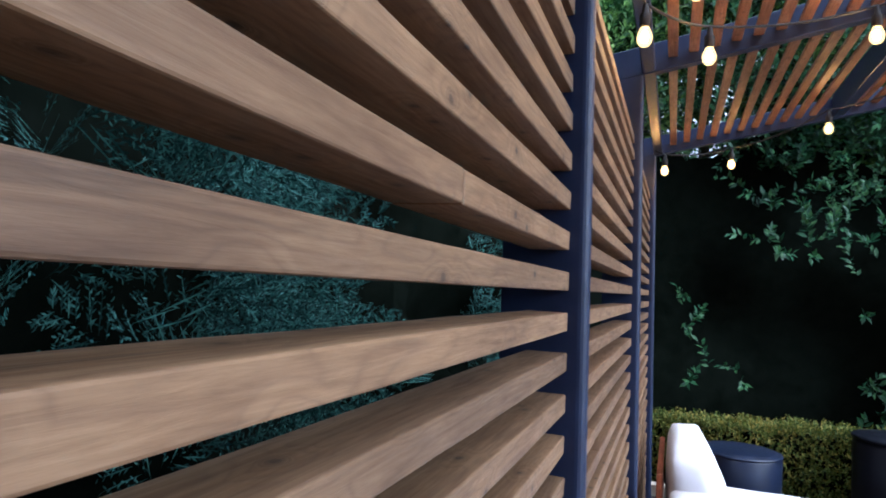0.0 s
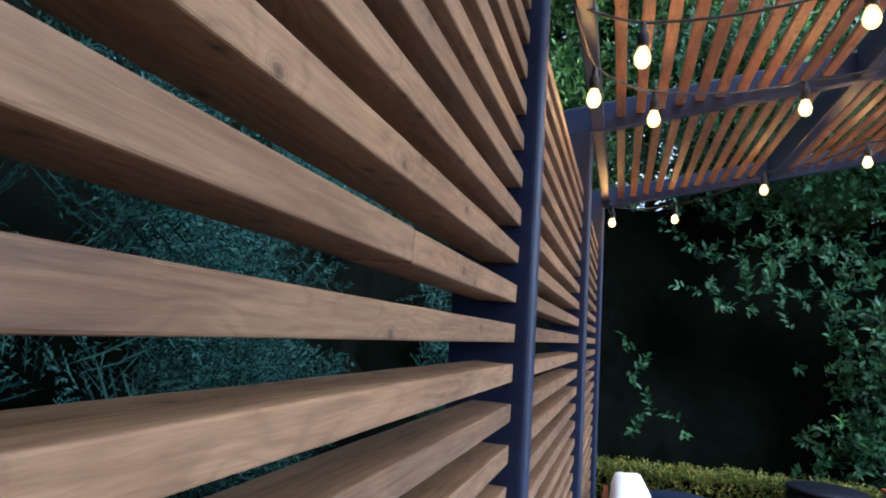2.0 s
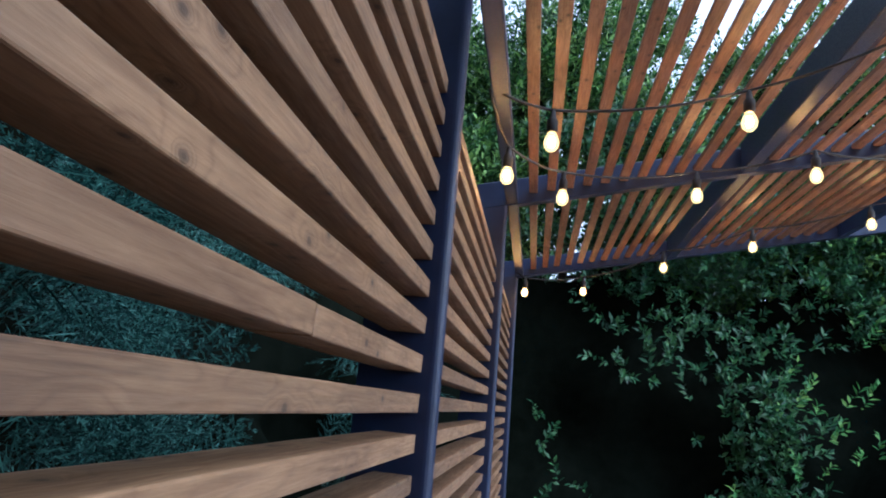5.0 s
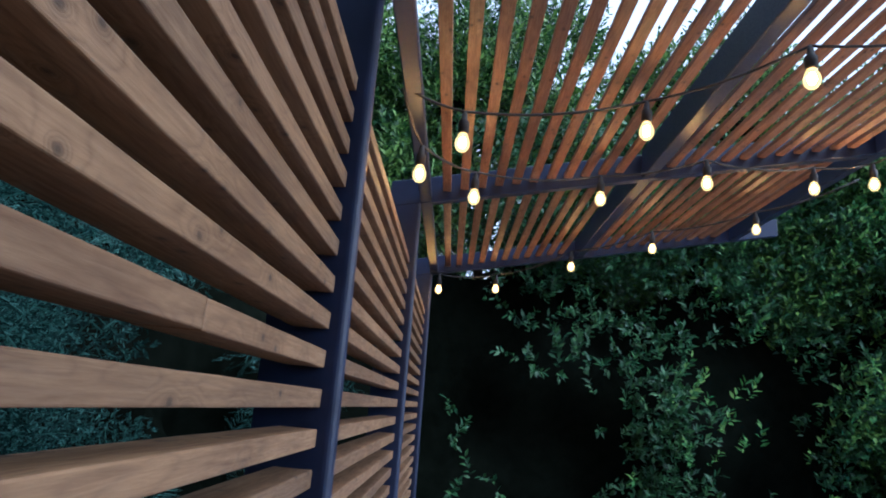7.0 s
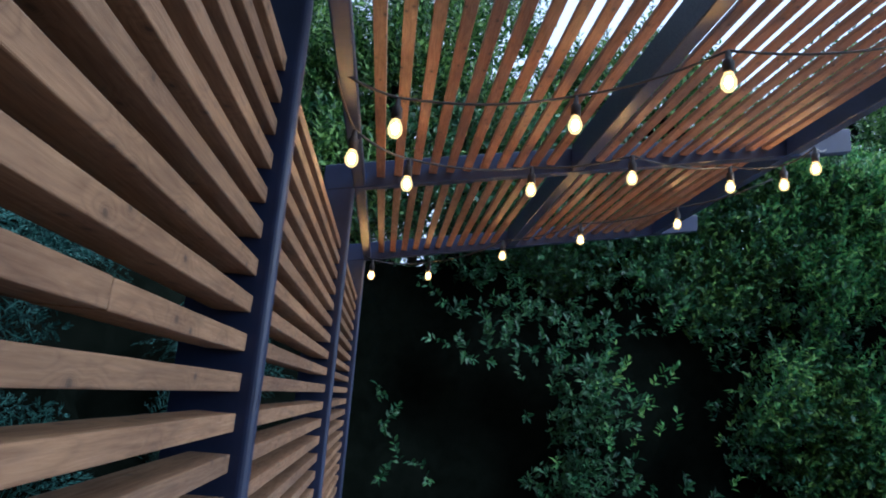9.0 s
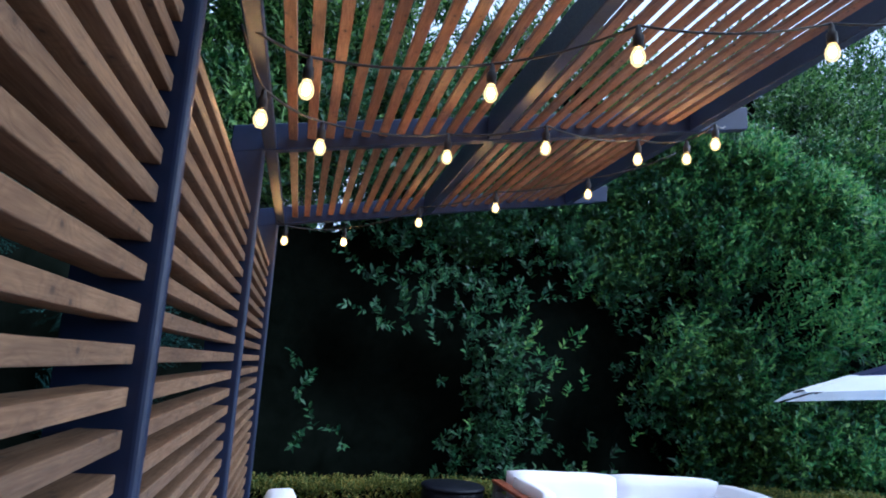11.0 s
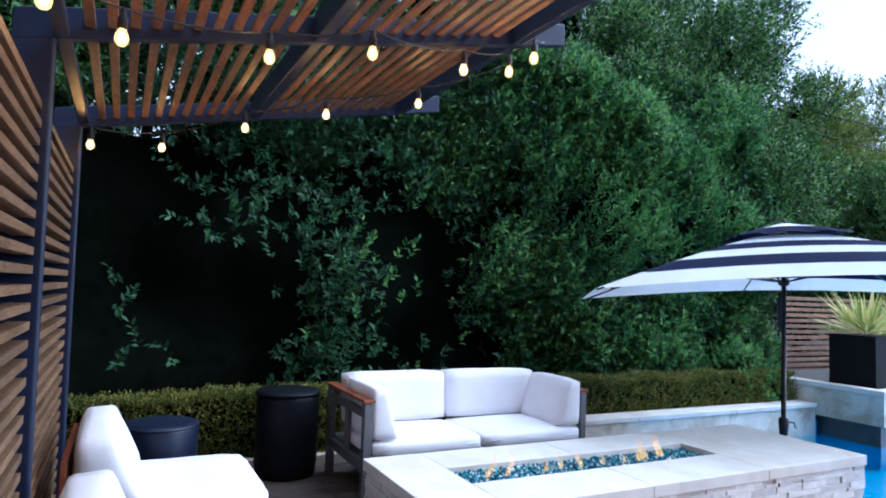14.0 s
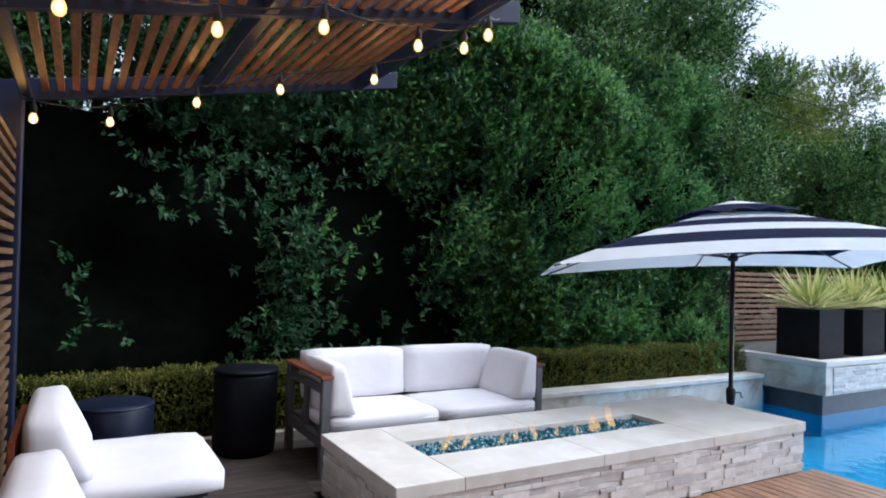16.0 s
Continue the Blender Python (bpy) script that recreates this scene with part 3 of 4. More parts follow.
# ---- seating ----
def sofa(x0, x1, y0, y1):
    s = empty("outdoor_sofa", "two-seat outdoor sofa, grey metal frame, white cushions", "sofa", at=(x0, y0, 0))
    def P(name, bm, mat, label="", smooth=False):
        bmesh.ops.translate(bm, verts=bm.verts[:], vec=(-x0, -y0, 0))
        return part(name, bm, mat, s, label, smooth)
    for x in (x0, x1 - 0.055):
        for y in (y0, y1 - 0.055):
            P("leg", B(x, x + 0.055, y, y + 0.055, 0, 0.655, bev=0.004), FRAME, "grey metal leg post")
        P("arm_rail", B(x + 0.004, x + 0.05, y0 + 0.056, y1 - 0.056, 0.555, 0.6, bev=0.003), FRAME)
        P("arm_rail", B(x + 0.004, x + 0.05, y0 + 0.056, y1 - 0.056, 0.2, 0.27, bev=0.003), FRAME)
        P("arm_upright", B(x + 0.01, x + 0.045, (y0 + y1) / 2 - 0.02, (y0 + y1) / 2 + 0.02, 0.271, 0.554, bev=0.003), FRAME)
        P("arm_cap", B(x - 0.01, x + 0.075, y0 - 0.005, y1 + 0.005, 0.657, 0.678, bev=0.005, seg=2), TEAK, "red-brown teak arm cap")
    P("front_rail", B(x0 + 0.056, x1 - 0.056, y0 + 0.005, y0 + 0.05, 0.235, 0.285, bev=0.004), FRAME)
    P("back_rail", B(x0 + 0.056, x1 - 0.056, y1 - 0.05, y1 - 0.01, 0.235, 0.29, bev=0.004), FRAME)
    P("back_rail", B(x0 + 0.056, x1 - 0.056, y1 - 0.05, y1 - 0.01, 0.6, 0.65, bev=0.004), FRAME)
    P("seat_deck", B(x0 + 0.056, x1 - 0.056, y0 + 0.052, y1 - 0.052, 0.262, 0.284), FRAME)
    m2 = (x0 + x1) / 2 - 0.02
    for a, c in ((x0 + 0.06, m2 - 0.004), (m2 + 0.004, x1 - 0.06)):
        P("seat_cushion", cushion(a, c, y0 - 0.01, y1 - 0.2, 0.289, 0.4, 0.014, 0.035), WHITE, "white seat cushion", True)
        P("piping", tube([(a + 0.03, y0 - 0.012, 0.345), ((a + c) / 2, y0 - 0.022, 0.346), (c - 0.03, y0 - 0.012, 0.345)], 0.004, 6), WHITE, "", True)
    for a, c in ((x0 + 0.08, m2 - 0.002), (m2 + 0.002, x1 - 0.08)):
        P("back_cushion", cushion(a, c, y1 - 0.26, y1 - 0.08, 0.402, 0.76, 0.006, 0.022, lean_y=0.05), WHITE, "white back cushion", True)
    for a, sg in ((x0 + 0.058, 1), (x1 - 0.058, -1)):
        bm = cushion(min(a, a + sg * 0.2), max(a, a + sg * 0.2), y0 + 0.0, y1 - 0.27, 0.402, 0.75, 0.006, 0.025)
        for v in bm.verts:
            f = (v.co.z - 0.407) / 0.318
            v.co.x -= sg * 0.1 * f * max(0.0, min(1.0, (v.co.x - a) * sg / 0.2))
        P("arm_cushion", bm, WHITE, "white wedge-shaped arm cushion", True)
    return s


sofa(1.785, 3.63, 3.93, 4.76)


def lounge_chair(y0, y1):
    s = empty("lounge_chair", "low armless lounge chair with white cushions and teak back", "chair", "lounge chairs along the slatted wall", (0.12, y0, 0))
    w = y1 - y0
    for x in (0.03, 0.8):
        for y in (0.02, w - 0.07):
            part("leg", B(x, x + 0.05, y, y + 0.05, 0, 0.2, bev=0.003), FRAME, s, "grey metal leg")
    part("seat_frame", B(0.03, 0.85, 0.02, w - 0.02, 0.2, 0.245, bev=0.004), FRAME, s, "grey metal seat frame")
    part("back_panel", B(0.0, 0.028, 0.03, w - 0.03, 0.18, 0.6, bev=0.005, seg=2), TEAK, s, "red-brown teak back panel")
    part("seat_cushion", cushion(0.1, 0.93, 0, w, 0.25, 0.375, 0.02, 0.05), WHITE, s, "thick white seat cushion", True)
    bm = cushion(0.05, 0.36, 0.0, w, 0.38, 0.7, 0.015, 0.05)
    for v in bm.verts:
        f = (v.co.z - 0.38) / 0.32
        v.co.x -= 0.15 * f * max(0.0, min(1.0, (v.co.x - 0.05) / 0.31))
    part("back_cushion", bm, WHITE, s, "white wedge-shaped back cushion", True)
    return s


lounge_chair(3.22, 4.12)
lounge_chair(1.8, 2.74)

st = empty("ceramic_stool", "dark navy glazed drum stool beside the box hedge", "stool", at=(0.6, 4.66, 0))
part("drum", lathe([(0.2, 0), (0.235, 0.02), (0.245, 0.2), (0.245, 0.43), (0.235, 0.455), (0.2, 0.468), (0.0001, 0.455)], 48), NAVY, st, "", True)
part("rim", lathe([(0.238, 0.44), (0.249, 0.445), (0.25, 0.455), (0.236, 0.46)], 48), NAVY, st, "", True)
st = empty("drum_table", "tall black drum side table beside the sofa", "side table", at=(1.49, 4.8, 0))
part("drum", lathe([(0.2, 0), (0.222, 0.015), (0.23, 0.1), (0.23, 0.57), (0.222, 0.6)], 48), BLACKCOVER, st, "", True)
part("top", lathe([(0.236, 0.601), (0.238, 0.615), (0.225, 0.625), (0.0001, 0.622)], 48), BLACKCOVER, st, "", True)


# ---- umbrella ----
def umbrella(hx, hy, foot):
    u = empty("patio_umbrella", "open navy and white striped patio umbrella on a dark pole", "umbrella", at=(hx, hy, foot))
    yaw, A, D = radians(-35), 1.65, 1.12
    ca, sa = math.cos(yaw), math.sin(yaw)
    tilt = 0.055
    rim, peak = 1.545 - foot, 2.06 - foot

    def P3(a, d, z):
        return Vector((ca * a - sa * d, sa * a + ca * d, z + tilt * a - 0.045 * d))
    corners = [(-1, -1), (1, -1), (1, 1), (-1, 1)]
    bands = [0.18, 0.33, 0.46, 0.6, 0.79, 1.0]

    def ring(f, n=8):
        """Points round the canopy at the fraction f from peak to rim; hips sink at the corners, edges bow in between."""
        out = []
        for (a0, d0), (a1, d1) in zip(corners, corners[1:] + corners[:1]):
            for i in range(n):
                g = i / n
                a, d = a0 + (a1 - a0) * g, d0 + (d1 - d0) * g
                bow = 4 * g * (1 - g)
                z = peak - (peak - rim) * (f ** 1.12) + 0.035 * f * bow - 0.025 * f * (1 - bow)
                sc = f * (1 - 0.035 * bow * f)
                out.append(P3(a * A * sc, d * D * sc, z))
        return out
    for j in range(len(bands) - 1):
        f0, f1 = bands[j], bands[j + 1]
        white = (len(bands) - 2 - j) % 2 == 0
        bm = bmesh.new()
        rs = [ring(f0), ring((f0 + f1) / 2), ring(f1)]
        vs = [[bm.verts.new(p) for p in r] for r in rs]
        k = len(vs[0])
        for a, b2 in zip(vs, vs[1:]):
            for i in range(k):
                bm.faces.new((a[i], b2[i], b2[(i + 1) % k], a[(i + 1) % k]))
        bmesh.ops.solidify(bm, geom=bm.faces[:], thickness=0.003)
        part("canopy_band", bm, CANVASWHITE if white else CANVASNAVY, u, "white canvas band" if white else "navy canvas band")
    for f0, f1, mt, dz in ((0.0, 0.13, CANVASWHITE, 0.06), (0.13, 0.27, CANVASNAVY, 0.06)):
        bm = bmesh.new()
        a = [bm.verts.new(p + Vector((0, 0, dz))) for p in ring(max(f0, 0.004))]
        b2 = [bm.verts.new(p + Vector((0, 0, dz + (0.014 * math.sin(2.3 * i) - 0.008 if mt is CANVASNAVY else 0)))) for i, p in enumerate(ring(f1))]
        k = len(a)
        for i in range(k):
            bm.faces.new((a[i], b2[i], b2[(i + 1) % k], a[(i + 1) % k]))
        bmesh.ops.solidify(bm, geom=bm.faces[:], thickness=0.003)
        part("vent", bm, mt, u, "canvas vent cap")
    part("pole", tube([(0, 0, 0), (0, 0, 0.9), (0, 0, peak)], 0.02, 14), POLE, u, "dark bronze pole", True)
    part("finial", lathe([(0.012, peak + 0.04), (0.022, peak + 0.06), (0.014, peak + 0.085), (0.002, peak + 0.1)], 14), POLE, u, "", True)
    part("hub", lathe([(0.024, rim + 0.02), (0.045, rim + 0.03), (0.045, rim + 0.07), (0.024, rim + 0.08)], 16), POLE, u, "", True)
    cz = 0.36 - foot
    crank = part("crank_box", lathe([(0.022, cz - 0.09), (0.034, cz - 0.07), (0.042, cz + 0.02), (0.04, cz + 0.06), (0.022, cz + 0.075)], 16), POLE, u, "dark crank housing", True)
    part("crank_handle", tube([(0.035, -0.02, cz + 0.03), (0.075, -0.045, cz + 0.03), (0.078, -0.05, cz - 0.01), (0.09, -0.06, cz - 0.012)], 0.007, 8), FRAME, crank, "grey crank handle", True)
    spots = list(corners) + [(0, -1), (1, 0), (0, 1), (-1, 0)]
    for a, d in spots:
        on = a != 0 and d != 0
        e = P3(a * A * 0.97, d * D * 0.97, rim - (0.028 if on else -0.02))
        m3 = P3(a * A * 0.52, d * D * 0.52, peak - (peak - rim) * 0.52 ** 1.12 - 0.03)
        rib = part("rib", tube([P3(0, 0, peak - 0.02), m3, e], 0.008, 6), POLE, u, "", True)
        part("strut", tube([Vector((0, 0, rim + 0.05)), m3], 0.007, 6), POLE, rib, "", True)
    return u


umbrella(5.48, 3.55, -1.38)

# ---- ledge, planter and pots ----
part_wall = tagged(part("wall_ledge", B(3.66, 8.19, 5.0, 5.2, -1.38, 0.125), COPING), "low rendered limestone garden wall with water stains", "garden wall", kind="structure")
for a, c in ((3.65, 5.2), (5.203, 6.7), (6.703, 8.19)):
    part("coping", B(a, c, 4.975, 5.24, 0.127, 0.175, bev=0.005, seg=2), SLAB, part_wall, "pale limestone coping")
kerb = tagged(part("kerb", B(-0.2, 3.63, 5.0, 5.08, -0.06, 0.065, bev=0.006), COPING), "low pale stone kerb before the box hedge", "kerb", kind="structure")

pl = empty("planter_wall", "raised limestone planter with stacked stone panel over the pool", "planter", kind="structure")
part("shell", B(8.2, 14.5, 4.2, 4.3, 0.03, 0.375), COPING, pl)
part("shell", B(8.2, 8.3, 4.302, 6.1, 0.03, 0.375), COPING, pl, "stained limestone side")
part("rim", B(8.185, 14.5, 4.185, 4.36, 0.377, 0.44, bev=0.005), SLAB, pl)
part("rim", B(8.185, 8.36, 4.362, 6.1, 0.377, 0.44, bev=0.005), SLAB, pl)
part("gravel_bed", B(8.36, 14.5, 4.36, 6.1, 0.1, 0.41), GRAVEL, pl, "dark gravel fill")
part("plinth", B(8.28, 14.5, 4.28, 6.05, -0.25, 0.028), DARKTILE, pl, "dark tiled plinth in the water")
part("plinth_foot", B(8.28, 14.5, 4.28, 6.05, -1.38, -0.252), PLASTER, pl, "blue plastered foot under water")


def planter_pot(x0, y0, w, label):
    p = empty("planter_pot", label, "planter", "black pots on the raised wall", (x0, y0, 0.41))
    part("pot", B(0, w, 0, w, 0, 0.61, bev=0.006, seg=2), BLACK, p, "square matt black pot")
    part("lip", B(-0.006, w + 0.006, -0.006, w + 0.006, 0.611, 0.635, bev=0.004), BLACK, p)
    n = 150
    a = RNG.uniform(0, 2 * np.pi, n)
    e = np.arcsin(RNG.uniform(0.05, 0.99, n))
    ax = np.stack([np.cos(a) * np.cos(e), np.sin(a) * np.cos(e), np.sin(e)], 1)
    base = np.tile(np.array([w / 2, w / 2, 0.65]), (n, 1)) + ax * 0.05 + RNG.normal(0, 0.05, (n, 3)) * np.array([1, 1, 0.3])
    ln = RNG.uniform(0.45, 0.74, n)
    # each blade in two lengths, the outer one drooping
    nor = np.cross(ax, np.stack([-np.sin(a), np.cos(a), np.zeros(n)], 1))
    leaf_cloud("yucca_leaves", base, ax, -nor, ln, np.full(n, 0.034), YUCCA, p, "yellow-green striped sword leaves", 0.2)
    return p


planter_pot(8.52, 4.46, 0.57, "large black cube pot with spiky variegated yucca")
planter_pot(9.56, 4.46, 0.57, "large black cube pot with spiky variegated yucca")
planter_pot(10.6, 4.46, 0.57, "large black cube pot with spiky variegated yucca")

fence = empty("wall_fence", "low horizontal cedar slat fence behind the planter", "fence", kind="structure")
for x in (9.3, 11.3, 13.3):
    part("post", B(x, x + 0.06, 6.24, 6.3, 0.1, 1.5), STEEL, fence)

# ---- planting ----
# low box hedge
hedge = empty("box_hedge", "clipped low boxwood hedge along the kerb", "hedge")


def box_hedge(x0, x1, y0, y1, z1, seed, count):
    w1 = waves(seed, 12, 3, 14)
    n = count
    u = RNG.uniform(x0, x1, n)
    top = RNG.uniform(0, 1, n) < 0.5
    v = np.where(top, RNG.uniform(y0, y1, n), y0 + RNG.uniform(0, 0.05, n))
    z = np.where(top, z1 - RNG.uniform(0, 0.03, n), RNG.uniform(0.0, z1, n))
    b0 = 0.025 * w1(u * 2, z * 2)
    pts = np.stack([u, np.where(top, v, v + b0), np.where(top, z + b0, z)], 1)
    out = np.where(top[:, None], np.array([0, -0.1, 1.0]), np.array([0, -1.0, 0.25]))
    leaf_cloud("leaves", *twigs(pts, out, 6, 0.06, 0.022, 0.013, 0.7, 0.35), BOXLEAF, hedge, "tiny dense green leaves")
    # near-black block, its colour standing in for shade between the twigs
    part("twig_mass", B(x0 + 0.02, x1 - 0.02, y0 + 0.05, y1 - 0.05, -0.05, z1 - 0.04, bev=0.03), SHADE_CORE, hedge, "near-black block, shade between the twigs put into its colour")


box_hedge(-0.1, 3.6, 5.13, 5.42, 0.5, 3, 9000)
box_hedge(3.6, 8.15, 5.26, 5.62, 0.49, 5, 11000)

# tall laurel hedge
laurel = empty("laurel_hedge", "tall loose dark green laurel hedge", "hedge")
wa, wb, wc = waves(11, 16, 0.7, 3.0), waves(12, 16, 3.0, 9.0), waves(13, 14, 1.5, 5.0)


def laurel_front(x, z):
    return 6.05 + 0.05 * np.maximum(z - 2, 0) ** 2 - 0.36 * wa(x, z) - 0.16 * wb(x, z)


def laurel_piece(n, x0, x1, z0, z1, keep, material):
    x = RNG.uniform(x0, x1, n)
    z = RNG.uniform(z0, z1, n)
    # fewer leaves at low x bare the near-black sheet, imitating shade there
    thin = 0.7 * np.clip((3.9 - x) / 2.2, 0, 1) * np.clip((3.0 - z) / 0.5, 0, 1) + 0.9 * np.clip((2.1 - x) / 1.7, 0, 1) * np.clip((3.1 - z) / 0.3, 0, 1) + 0.35 * np.clip((z - 2.5) / 0.9, 0, 1) * np.clip((4.6 - x) / 1.2, 0, 1)
    ok = wc(x, z) + RNG.normal(0, 0.25, n) > keep + thin
    x, z = x[ok], z[ok]
    y = laurel_front(x, z) + np.abs(RNG.normal(0, 0.1, len(x)))
    pts = np.stack([x, y, z], 1)
    out = np.tile(np.array([0.1, -1.0, 0.2]), (len(x), 1))
    leaf_cloud("leaves", *twigs(pts, out, 12, 0.22, 0.08, 0.034, 0.45, 0.5), material, laurel, "glossy dark green leaves")


laurel_piece(11500, -1.2, 8.6, 0.0, 4.4, -0.4, LAUREL)
# loose sprigs over the shaded end of the hedge
for cx, cz, count in ((2.2, 0.75, 16), (1.75, 0.55, 10), (2.35, 1.5, 14), (1.5, 2.35, 9), (1.1, 1.95, 5), (0.45, 0.8, 6), (2.0, 1.15, 8), (0.2, 1.3, 4), (1.3, 2.85, 12), (0.5, 2.8, 12)):
    px = RNG.normal(cx, 0.16, count)
    pz = RNG.normal(cz, 0.13, count)
    sprig = np.stack([px, laurel_front(px, pz) + 0.05, pz], 1)
    leaf_cloud("leaves", *twigs(sprig, np.tile(np.array([0.1, -1.0, 0.2]), (count, 1)), 12, 0.22, 0.08, 0.034, 0.45, 0.5), LAUREL, laurel, "glossy dark green leaves")
# lighter leaf colour towards high x, in place of stronger light there
laurel_piece(8500, 3.2, 8.6, 0.4, 4.6, -0.15, TREELEAF)
n = 6000
x = RNG.uniform(1.6, 8.6, n)
z = RNG.uniform(0.4, 4.4, n)
# young leaves, set denser at high x to brighten that end
ok = (wa(x, z) + 0.6 * wb(x, z) + RNG.normal(0, 0.3, n) > 0.25) & (RNG.uniform(0, 1, n) < np.clip((x - 2.0) / 3, 0.03, 0.85))
x, z = x[ok], z[ok]
pts = np.stack([x, laurel_front(x, z) - 0.06, z], 1)
leaf_cloud("new_growth", *twigs(pts, np.tile(np.array([0.15, -0.9, 0.3]), (len(x), 1)), 12, 0.24, 0.075, 0.03, 0.75, 0.35), NEWLEAF, laurel, "light green young leaves")


# sheet behind the leaves; its near-black colour paints the shade in the gaps
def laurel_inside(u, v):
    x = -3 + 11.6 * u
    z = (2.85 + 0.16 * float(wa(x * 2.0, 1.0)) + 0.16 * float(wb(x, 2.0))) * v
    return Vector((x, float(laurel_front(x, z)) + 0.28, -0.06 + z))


sheet("inner_foliage", laurel_inside, 110, 20, SHADE_CORE, laurel, "near-black filler, inner foliage shade put into its colour")


# shrubs behind the box hedge
def shrub(x, y, r, h, label):
    s = empty("shrub", label, "shrub", "", (0, 0, 0))
    n = 230
    a = RNG.uniform(0, 2 * np.pi, n)
    e = RNG.uniform(0, np.pi / 2, n)
    d = np.stack([np.cos(a) * np.cos(e), np.sin(a) * np.cos(e), np.sin(e)], 1)
    pts = np.array([x, y, 0.1]) + d * np.array([r, r * 0.8, h]) * RNG.uniform(0.75, 1.0, (n, 1))
    leaf_cloud("leaves", *twigs(pts, d, 9, 0.12, 0.06, 0.02, 0.8, 0.4), NEWLEAF, s, "light green narrow leaves")
    part("stem", tube([(x, y, -0.06), (x, y, 0.3), (x + 0.05, y, h * 0.7)], 0.025, 8, 0.4), BARK, s, "", True)


shrub(7.5, 5.62, 0.62, 0.74, "light green leafy shrub behind the box hedge")
shrub(8.35, 5.75, 0.4, 0.4, "small light green shrub beside the planter")


def tree(x, y, height, r, base, n, material, label, seed, leaf=0.088, lobes=16, core=0.72):
    """Trunk and limbs, and a crown of long leafy shoots that point out and up from many small boughs."""
    rr = np.random.default_rng(seed)
    t2 = empty("tree", label, "tree")
    part("trunk", tube([(x, y, -0.1), (x + 0.1, y, height * 0.3), (x + 0.05, y + 0.1, height * 0.6), (x, y, height * 0.9)], 0.14, 10, 0.25), BARK, t2, "grey-brown trunk", True)
    pts, outs = [], []
    for i in range(lobes):
        f = (i + 0.5) / lobes
        z = base + (height - base) * (0.06 + 0.88 * f)
        rad = r * (1 - 0.62 * f) * rr.uniform(0.5, 1.0)
        a = 2.4 * i + rr.uniform(-0.5, 0.5)
        c = np.array([x + rad * np.cos(a), y + rad * np.sin(a), z])
        s = r * (0.46 - 0.2 * f) * rr.uniform(0.8, 1.2)
        part("limb", tube([(x + 0.05, y, z - 0.7), tuple((c + np.array([x, y, z - 0.8])) / 2), tuple(c)], 0.04, 7, 0.3), BARK, t2, "", True)
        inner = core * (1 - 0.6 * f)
        # near-black lump per lobe, painting the shade seen between the leaves
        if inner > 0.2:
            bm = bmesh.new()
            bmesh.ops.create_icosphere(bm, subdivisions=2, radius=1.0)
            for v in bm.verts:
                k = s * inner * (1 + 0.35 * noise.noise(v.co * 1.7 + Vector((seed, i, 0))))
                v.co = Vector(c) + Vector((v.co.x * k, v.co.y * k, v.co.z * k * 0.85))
            part("inner_foliage", bm, SHADE_CORE, t2, "near-black filler, inner foliage shade put into its colour")
        m2 = int(n / lobes * (s / (0.36 * r)) ** 2)
        d = unit(rr.normal(0, 1, (m2, 3)) + np.array([0.5 * np.cos(a), 0.5 * np.sin(a), 0.25]))
        pts.append(c + d * (s * rr.uniform(0.25, 1.0, m2) ** 0.6)[:, None] * np.array([1, 1, 0.85]))
        outs.append(d)
    pts, outs = np.concatenate(pts), np.concatenate(outs)
    ok = pts[:, 2] > 0.2
    leaf_cloud("crown", *twigs(pts[ok], outs[ok], 20, 0.5, leaf, leaf * 0.4, 0.55, 0.3), material, t2, "many small green leaves on upright shoots")


tree(-2.4, 6.6, 7.4, 1.9, 3.2, 5200, TREELEAF, "broadleaf tree behind the slatted wall", 21, core=0.45)
tree(0.4, 8.5, 7.1, 2.2, 2.8, 5200, TREELEAF, "tall broadleaf tree behind the hedge", 22, core=0.45)
tree(3.4, 8.6, 6.6, 2.2, 2.4, 5400, TREELEAF, "tall broadleaf tree behind the hedge", 23, core=0.5)
tree(6.6, 8.4, 6.6, 2.3, 2.0, 4600, TREELEAF, "tall broadleaf tree behind the hedge", 24)
tree(9.6, 8.8, 7.9, 2.4, 1.8, 5400, TREELEAF, "tall broadleaf tree behind the hedge", 25, core=0.36)
tree(12.2, 9.4, 8.0, 2.0, 1.0, 4800, TREELEAF, "tall broadleaf tree behind the cedar fence", 26, core=0.36)
tree(17.5, 11.5, 7.6, 3.0, 0.5, 6000, FARLEAF, "distant yellow-green tree past the pool", 27, 0.1, core=0.0)
tree(22.5, 12.5, 8.4, 3.4, 0.5, 6000, FARLEAF, "distant yellow-green tree past the pool", 28, 0.1, core=0.0)
tree(15.5, 8.0, 4.6, 2.2, 0.3, 4200, TREELEAF, "round dark green tree past the planter", 29, core=0.5)
tree(19.5, 8.5, 5.0, 2.4, 0.3, 4200, TREELEAF, "round dark green tree past the planter", 30, core=0.5)

for z in (5.38, 4.9):
    ob = part("overhead_cable", tube([(13.0, 8.1, z + 0.06), (15.5, 8.0, z + 0.01), (17.7, 7.95, z), (21.0, 7.9, z + 0.04), (30.0, 7.8, z + 0.3)], 0.011, 6), CABLE, None, "", True)
    tagged(ob, "thin dark overhead cable against the evening sky", "cable", "overhead cables")

# conifer screen behind the slatted wall
con = empty("conifer_hedge", "feathery blue-green conifer hedge behind the slatted wall", "hedge")
wd, we = waves(31, 14, 1.5, 6), waves(32, 14, 4, 12)


def conifer_face(y, z):
    return -0.8 + 0.26 * wd(y, z) + 0.12 * we(y, z)


